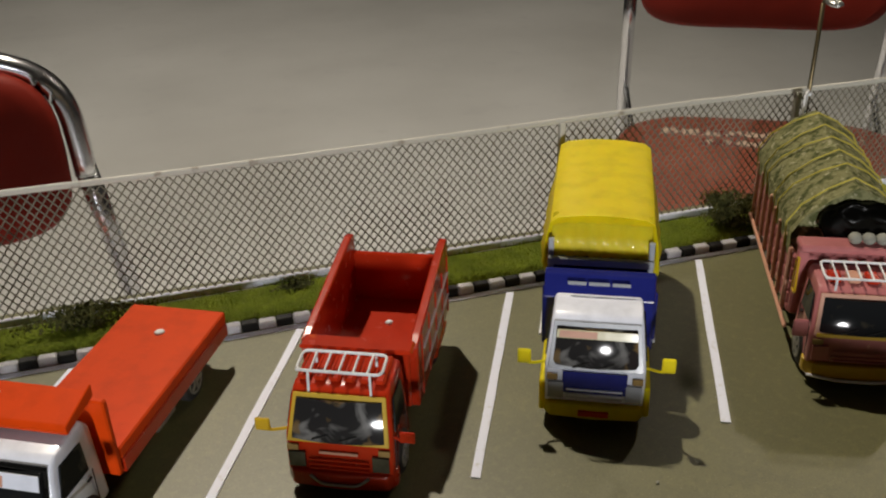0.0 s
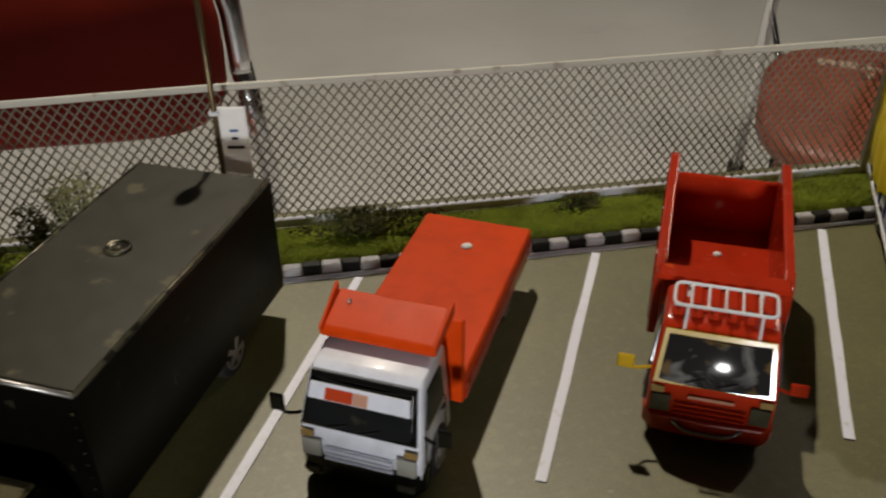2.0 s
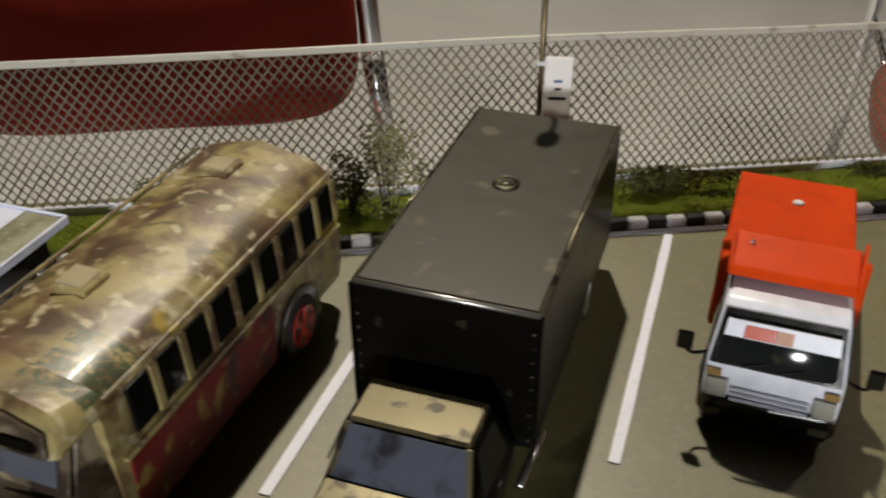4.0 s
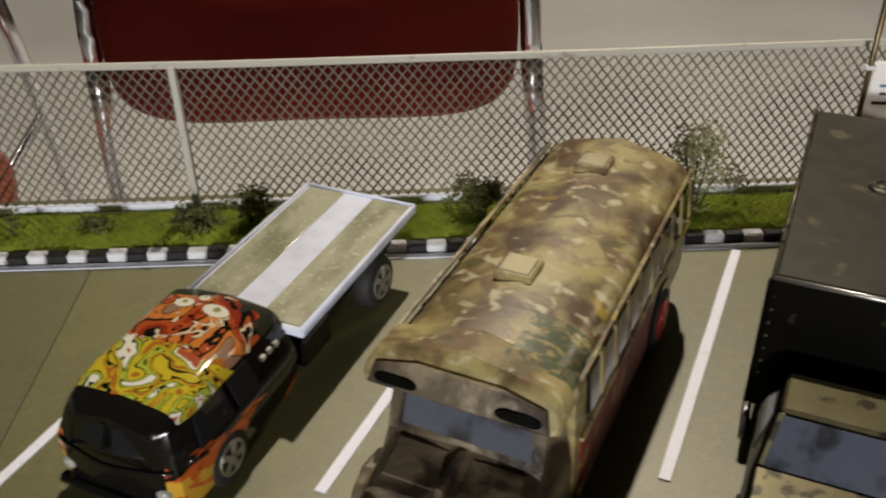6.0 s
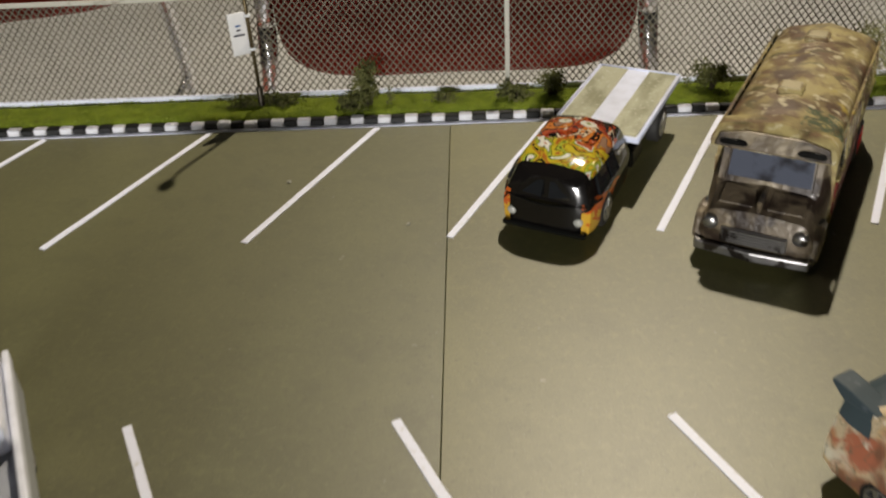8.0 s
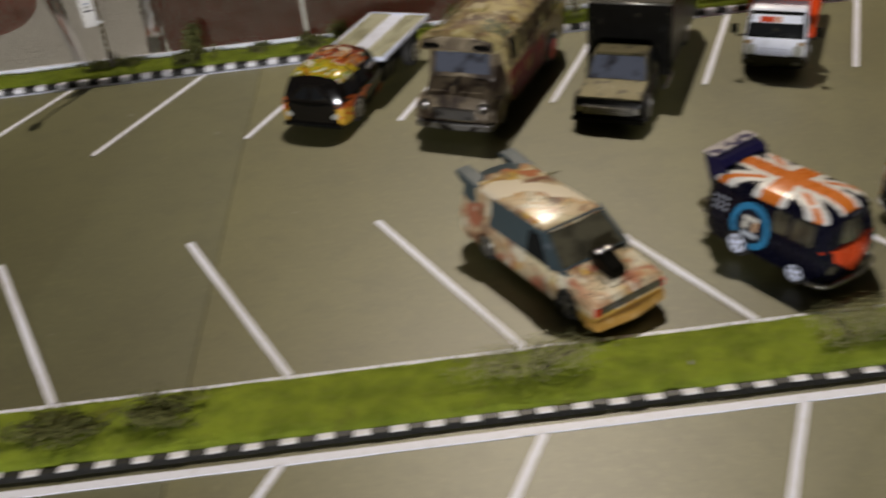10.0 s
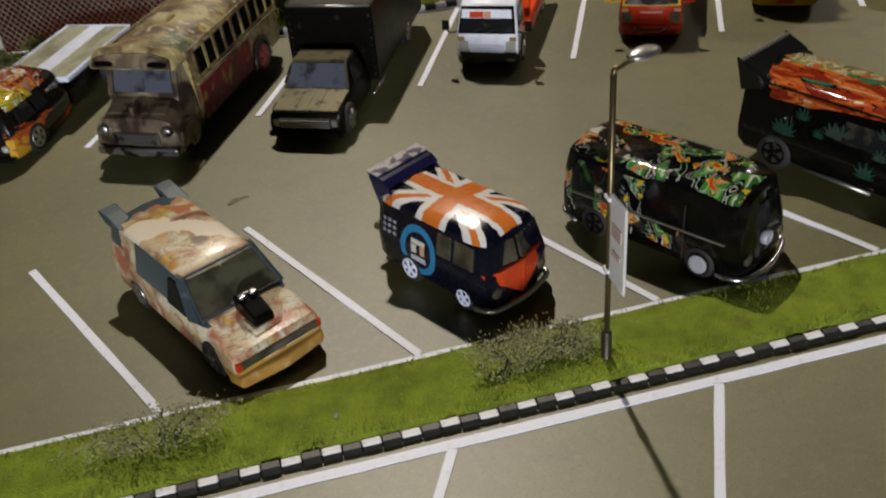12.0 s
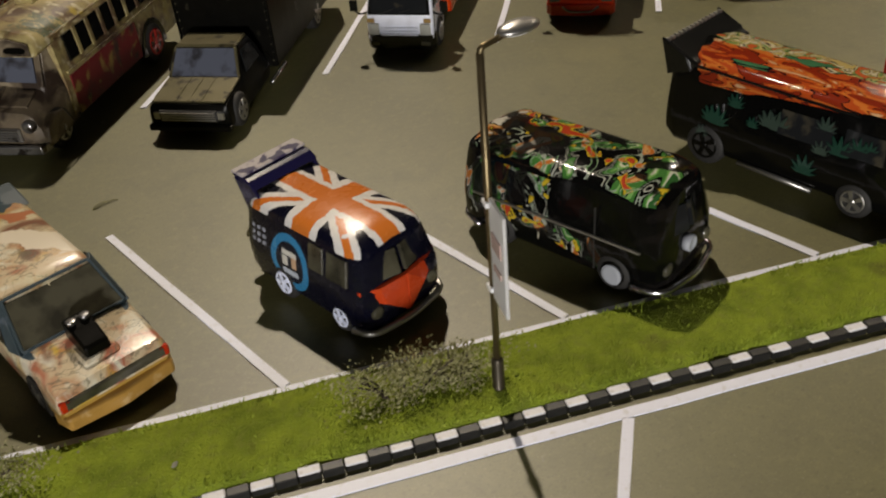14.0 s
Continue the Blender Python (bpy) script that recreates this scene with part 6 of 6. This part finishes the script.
def garden_bus():
    c = car_base("panel_bus", -0.0036, 0.0594, 34, "glossy black model microbus with colourful garden mural", "toy van")
    W, L = 0.0306, 0.0680
    c.scale = (1.07, 1.04, 1.09)
    shell(part("body", loft(micro_rows(W, L, 0.0300)), V_GARDEN, c, "gloss black body with a plant mural"))
    micro_glass(c, W, V_GLASS, ())
    part("bumper", bar(arc([(-0.0158, 0.0080, 0.0042), (-0.0138, -0.0006, 0.0040), (0, -0.0032, 0.0040), (0.0138, -0.0006, 0.0040), (0.0158, 0.0080, 0.0042)], 0.004), 0.0010, 8), M_CHROME, c, "chrome bumper", True)
    part("rear_bumper", bar(arc([(-0.0155, 0.0600, 0.0048), (-0.0125, 0.0690, 0.0048), (0.0125, 0.0690, 0.0048), (0.0155, 0.0600, 0.0048)], 0.004), 0.0009, 8), M_CHROME, c, "chrome bumper", True)
    part("nose_emblem", lathe([(0.0024, 0.0010), (0.0024, -0.0012), (0.0018, -0.0016), (0.0016, -0.0012)], 18, "y", (0, 0.0002, 0.0125)), V_GREY, c, "", True)
    for s in (-1, 1):
        part("headlight", lathe([(0.0020, 0.0018), (0.0020, -0.0004), (0.0014, -0.0009), (0.0004, -0.0011)], 14, "y", (s * 0.0102, 0.0004, 0.0096)), V_SMOKE, c, "", True)
        part("waist_trim", bx(s * 0.0152 - 0.0003, s * 0.0152 + 0.0003, 0.0060, 0.0620, 0.0150, 0.0156), M_SATIN, c)
        wheel(c, s * 0.0128, 0.0140, 0.0056, 0.0050, V_SATIN)
        wheel(c, s * 0.0128, 0.0530, 0.0058, 0.0052, V_SATIN)
        part("hub_plate", lathe([(0.0031, s * 0.0157), (0.0031, s * 0.0161), (0.0024, s * 0.0164)], 18, "x", (0, 0.0140, 0.0058)), V_GREY, c, "pale hub plate")
        part("door_seam", bx(s * 0.0150 - 0.0002, s * 0.0150 + 0.0002, 0.0200, 0.0203, 0.0050, 0.0240), M_RUBBER, c)


def picture_van():
    c = car_base("panel_van", -0.1622, 0.0635, 28.5, "cream model van with colourful painted picture and bonnet scoop", "toy van")
    up = upright
    rows = [(0.0, half(0.0125, 0.0040, 0.0135, 0.0080, 0.0128, 0.0115, 0.0003, 0.0012), up),
            (0.0012, half(0.0143, 0.0030, 0.0147, 0.0085, 0.0138, 0.0130, 0.0004, 0.0014), up),
            (0.0175, half(0.0145, 0.0030, 0.0149, 0.0100, 0.0140, 0.0158, 0.0006, 0.0014), up),
            (0.0290, half(0.0145, 0.0030, 0.0149, 0.0130, 0.0118, 0.0256, 0.0008, 0.0016), up),
            (0.0330, half(0.0145, 0.0030, 0.0149, 0.0130, 0.0116, 0.0268, 0.0010, 0.0018), up),
            (0.0760, half(0.0145, 0.0034, 0.0149, 0.0130, 0.0116, 0.0272, 0.0010, 0.0018), up),
            (0.0800, half(0.0138, 0.0044, 0.0142, 0.0130, 0.0110, 0.0250, 0.0010, 0.0018), up)]
    c.scale = (1.08, 1.0, 1.05)
    shell(part("body", loft(rows), V_PICTURE, c, "cream body with a painted picture in warm blots"))
    glass("windscreen", [(-0.0130, 0.0185, 0.0168), (0.0130, 0.0185, 0.0168), (0.0110, 0.0284, 0.0252), (-0.0110, 0.0284, 0.0252)], c, V_SMOKE, 0.0010, "smoky windscreen")
    part("windscreen_frame", bar(arc([(-0.0134, 0.0180, 0.0168), (0.0134, 0.0180, 0.0168), (0.0113, 0.0290, 0.0262), (-0.0113, 0.0290, 0.0262), (-0.0134, 0.0180, 0.0168), (0, 0.0180, 0.0168)], 0.0010), 0.00045, 6), V_TEAL, c, "dark teal windscreen frame", True)
    part("front_band", bx(-0.0132, 0.0132, -0.0008, 0.0010, 0.0082, 0.0112, bevel=0.0005), V_SMOKE, c, "grey grille band")
    part("bumper", prism([(-0.0152, 0.0050), (-0.0140, -0.0012), (0, -0.0030), (0.0140, -0.0012), (0.0152, 0.0050)], 0.0024, 0.0066, "z", 0.0009), V_GOLD2, c, "ochre front bumper")
    for s in (-1, 1):
        part("headlight", bx(s * 0.0128 - 0.0014, s * 0.0128 + 0.0014, -0.0007, 0.0012, 0.0080, 0.0112, bevel=0.0004), V_DUMP, c)
        glass("side_window", [(s * 0.0146, 0.0250, 0.0160), (s * 0.0146, 0.0365, 0.0160), (s * 0.0126, 0.0365, 0.0240), (s * 0.0126, 0.0315, 0.0240)], c, V_GLASS, 0.0012)
        part("pillar", slab([(s * 0.0140, 0.0178, 0.0163), (s * 0.0150, 0.0235, 0.0155), (s * 0.0124, 0.0318, 0.0264), (s * 0.0113, 0.0290, 0.0262)], 0.0010, 0.0002), V_TEAL, c)
        part("rear_fin", prism([(0.0690, 0.0268), (0.0780, 0.0284), (0.0838, 0.0288), (0.0838, 0.0276), (0.0795, 0.0248), (0.0735, 0.0254)], s * 0.0066, s * 0.0128, "x", 0.0006), V_TEAL, c, "grey-blue rear fin")
        wheel(c, s * 0.0124, 0.0140, 0.0056, 0.0048, M_SATIN)
        wheel(c, s * 0.0122, 0.0620, 0.0060, 0.0052, M_SATIN)
        part("wheel_arch", prism([(0.0078 + 0.0124 * (1 - math.cos(math.pi * k / 8)) / 2, 0.0030 + 0.0092 * math.sin(math.pi * k / 8)) for k in range(9)], s * 0.0142, s * 0.0151, "x", 0), M_RUBBER, c)
    e = part("bonnet_scoop", prism([(0.0050, 0.0130), (0.0056, 0.0178), (0.0150, 0.0216), (0.0172, 0.0208), (0.0172, 0.0150)], -0.0032, 0.0032, "x", 0.0007), V_SATIN, c, "black engine scoop")
    for x in (-0.0018, 0.0018):
        part("air_horn", lathe([(0.0010, 0), (0.0013, 0.0012), (0.0010, 0.0013)], 10, "z", (x, 0.0136, 0.0206)), V_GRIM, e, "", True)
    part("scoop_base", bx(-0.0046, 0.0046, 0.0040, 0.0165, 0.0132, 0.0152, bevel=0.0006), V_PICTURE, c)


V_TEAL = worn("teal_grey", (0.040, 0.060, 0.070), (0.09, 0.11, 0.13), 0.5, amount=0.66, coat=0.0).m
V_GOLD2 = worn("ochre", (0.44, 0.24, 0.06), (0.55, 0.36, 0.16), 0.3, amount=0.6).m


def tail_bus(name, x, y, rz, paint, body_label, label, wing=True, leaves=False):
    c = car_base(name, x, y, rz, label, "toy van")
    W, L, top = 0.0340, 0.0860, 0.0345
    k = 1.14
    back = lambda z: 0.2 * max(0.0, z - 0.016)
    rows = [(0.0, half(0.0120, 0.0050, 0.0130, 0.0120, 0.0105, top - 0.0040, 0.0010), back),
            (0.0020, half(0.0155, 0.0045, 0.0162, 0.0130, 0.0130, top - 0.0012, 0.0014), back),
            (0.0080, half(0.0164, 0.0042, 0.0170, 0.0140, 0.0140, top, 0.0018), back),
            (0.0160, half(0.0164, 0.0042, 0.0170, 0.0140, 0.0140, top + 0.0004, 0.0020), upright),
            (L - 0.0040, half(0.0164, 0.0050, 0.0170, 0.0150, 0.0140, top + 0.0014, 0.0020), upright),
            (L, half(0.0150, 0.0070, 0.0156, 0.0150, 0.0126, top - 0.0010, 0.0014), upright)]
    shell(part("body", loft(rows), paint, c, body_label))
    for s in (-1, 1):
        glass("windscreen", [(s * 0.0010, 0.0010, 0.0200), (s * 0.0128, 0.0040, 0.0200), (s * 0.0112, 0.0056, 0.0285), (s * 0.0010, 0.0028, 0.0285)], c, V_GLASS, 0.0012)
        for y0, y1 in ((0.0100, 0.0230), (0.0260, 0.0440)):
            glass("side_window", [(s * 0.0166, y0, 0.0205), (s * 0.0166, y1, 0.0205), (s * 0.0150, y1, 0.0285), (s * 0.0150, y0 + 0.0008, 0.0285)], c, V_GLASS, 0.0010)
        wheel(c, s * 0.0146, 0.0165, 0.0060, 0.0052, M_SATIN)
        wheel(c, s * 0.0144, 0.0690, 0.0074, 0.0058, V_SATIN)
        part("side_pipe", bar([(s * 0.0168, 0.0300, 0.0046), (s * 0.0170, 0.0560, 0.0056)], 0.0009, 8), M_SATIN, c, "bright side pipe", True)
        part("roof_edge", bar([(s * 0.0146, 0.0200, 0.0330), (s * 0.0146, 0.0800, 0.0338)], 0.0005, 6), V_BLACK if leaves else paint, c)
        if leaves:
            rng = random.Random(4 + s)
            for q in range(13):
                cy, cz = 0.0140 + rng.uniform(0, 0.0640), rng.uniform(0.0095, 0.0255)
                xs = s * (0.0172 - max(0, cz - 0.015) * 0.145)
                bm = bmesh.new()
                size = rng.uniform(0.0034, 0.0072)
                for a in range(7):
                    t = math.pi * (0.08 + 0.84 * a / 6)
                    ln = size * (0.55 + 0.45 * math.sin(t))
                    d, e = Vector((0, math.cos(t), math.sin(t))), Vector((0, -math.sin(t), math.cos(t)))
                    o = Vector((xs, cy, cz))
                    ps = [o, o + d * ln * 0.5 + e * ln * 0.11, o + d * ln, o + d * ln * 0.5 - e * ln * 0.11]
                    up4 = [bm.verts.new(v + Vector((s * 0.0003, 0, 0))) for v in ps]
                    lo4 = [bm.verts.new(v - Vector((s * 0.0004, 0, 0))) for v in ps]
                    bm.faces.new(up4)
                    bm.faces.new(lo4[::-1])
                    for i in range(4):
                        bm.faces.new((up4[i], lo4[i], lo4[(i + 1) % 4], up4[(i + 1) % 4]))
                part("painted_leaf", bm, V_LEAFGREEN if q % 3 else V_LEAFPALE, c)
    part("bumper", bx(-0.0160, 0.0160, -0.0024, 0.0010, 0.0044, 0.0072, bevel=0.0008), M_SATIN if leaves else paint, c)
    if wing:
        w = part("rear_wing", prism([(0.0750, 0.0352), (0.0780, 0.0362), (0.0870, 0.0402), (0.0885, 0.0392), (0.0850, 0.0320), (0.0770, 0.0320)], -0.0160, 0.0160, "x", 0.0006), paint if not leaves else V_BLACK, c, "upswept black rear wing" if leaves else "upswept rear wing")
        for i in range(14):
            x0 = -0.0150 + i * 0.0023
            part("wing_tooth", bx(x0 - 0.0005, x0 + 0.0005, 0.0866, 0.0882, 0.0394, 0.0408), M_SATIN, w)
        for s in (-1, 1):
            part("wing_plate", slab([(s * 0.0162, 0.0770, 0.0320), (s * 0.0162, 0.0860, 0.0290), (s * 0.0162, 0.0890, 0.0412), (s * 0.0162, 0.0790, 0.0366)], 0.0010, 0.0002), V_BLACK if leaves else paint, w)


V_LEAFGREEN = enamel("leaf_green", (0.007, 0.040, 0.027), 0.3).m
V_LEAFPALE = enamel("leaf_pale", (0.028, 0.048, 0.038), 0.35).m
V_CRIMSON = enamel("crimson", (0.42, 0.012, 0.012), 0.2, coat=0.6).m
flag_bus()
garden_bus()
picture_van()
tail_bus("leaf_bus", 0.0795, 0.0625, 28, V_LEAF, "gloss black body with orange mural and dark green leaves", "glossy black model bus with orange feather mural and wing", True, True)
tail_bus("red_bus", 0.1700, 0.0670, 28, V_CRIMSON, "glossy crimson body", "glossy crimson model bus parked beside the black bus", False)


def white_truck():
    c = car_base("white_truck", -0.4065, 0.0600, 27, "white model truck with red-edged windscreen and pale cargo body")
    W = 0.0310
    truck_cab(c, W, V_WHITE, V_GLASS, V_DUMP, None, V_GREY, V_WHITE)
    part("roof_visor", bx(-0.0140, 0.0140, 0.0040, 0.0120, 0.0325, 0.0350, bevel=0.0008), V_WHITE, c, "white roof visor")
    cab_front(c, "front_stripe", W, 0.0168, 0.0176, -0.9, 0.9, V_DUMP, 0.0005, 0.0005)
    for s in (-1, 1):
        mirror(c, s * 0.0155, 0.0030, 0.0215, V_ROPE, V_ROPE, 0.0030, 0.0030, 0.0058, 0.0006)
    part("front_stripe", bx(-0.0150, 0.0150, -0.0020, -0.0006, 0.0056, 0.0064), V_GREY, c)
    part("cargo_body", bx(-0.0170, 0.0170, 0.0262, 0.0950, 0.0110, 0.0230, bevel=0.0008), V_GREY, c, "pale grey cargo body")
    part("cargo_rail", bx(-0.0172, 0.0172, 0.0262, 0.0300, 0.0230, 0.0330, bevel=0.0006), V_WHITE, c)
    for s in (-1, 1):
        part("side_board", bx(s * 0.0164 - 0.0010, s * 0.0164 + 0.0010, 0.0300, 0.0950, 0.0230, 0.0280, bevel=0.0005), V_WHITE, c)
    part("load_cover", bx(-0.0150, 0.0150, 0.0560, 0.0930, 0.0232, 0.0330, bevel=0.0020, seg=2), V_WHITE, c, "white load cover")
    chassis(c, 0.020, 0.092, 0.033, (0.0125, 0.0740), 0.0066, M_SATIN)


white_truck()

# ---- crumbs and scratches on the ground ----
for x, y, s in ((-0.3805, 0.2910, 0.0022), (-0.3285, 0.2550, 0.0018), (-0.0905, 0.0730, 0.0011), (-0.0870, 0.0700, 0.0006), (-0.1500, 0.0345, 0.0016), (0.128, 0.228, 0.0011)):
    bm = bmesh.new()
    bmesh.ops.create_icosphere(bm, subdivisions=1, radius=s * 0.6)
    for v in bm.verts:
        v.co = Vector((v.co.x * 1.3, v.co.y * 0.8, max(-0.0002, v.co.z * 0.25))) * (1 + 0.25 * noise.noise(v.co * 900))
    ob = tagged(part("crumb", bm, V_SACK), "small pale crumb of dried glue lying about", "crumb", "crumbs")
    ob.matrix_basis = pose(x, y, 0.0004 if y > 0.05 else 0.0042, 0, 0, s * 40000)
coil = [(-0.173 + 0.0034 * math.cos(a * 0.9) + 0.0006 * a, 0.171 + 0.0020 * math.sin(a * 1.3), 0.0006) for a in [k * 0.35 for k in range(20)]]
tagged(part("thread", bar(coil, 0.00018, 5), V_CAMO, None, "", True), "thin olive curled thread lying on the asphalt", "thread")
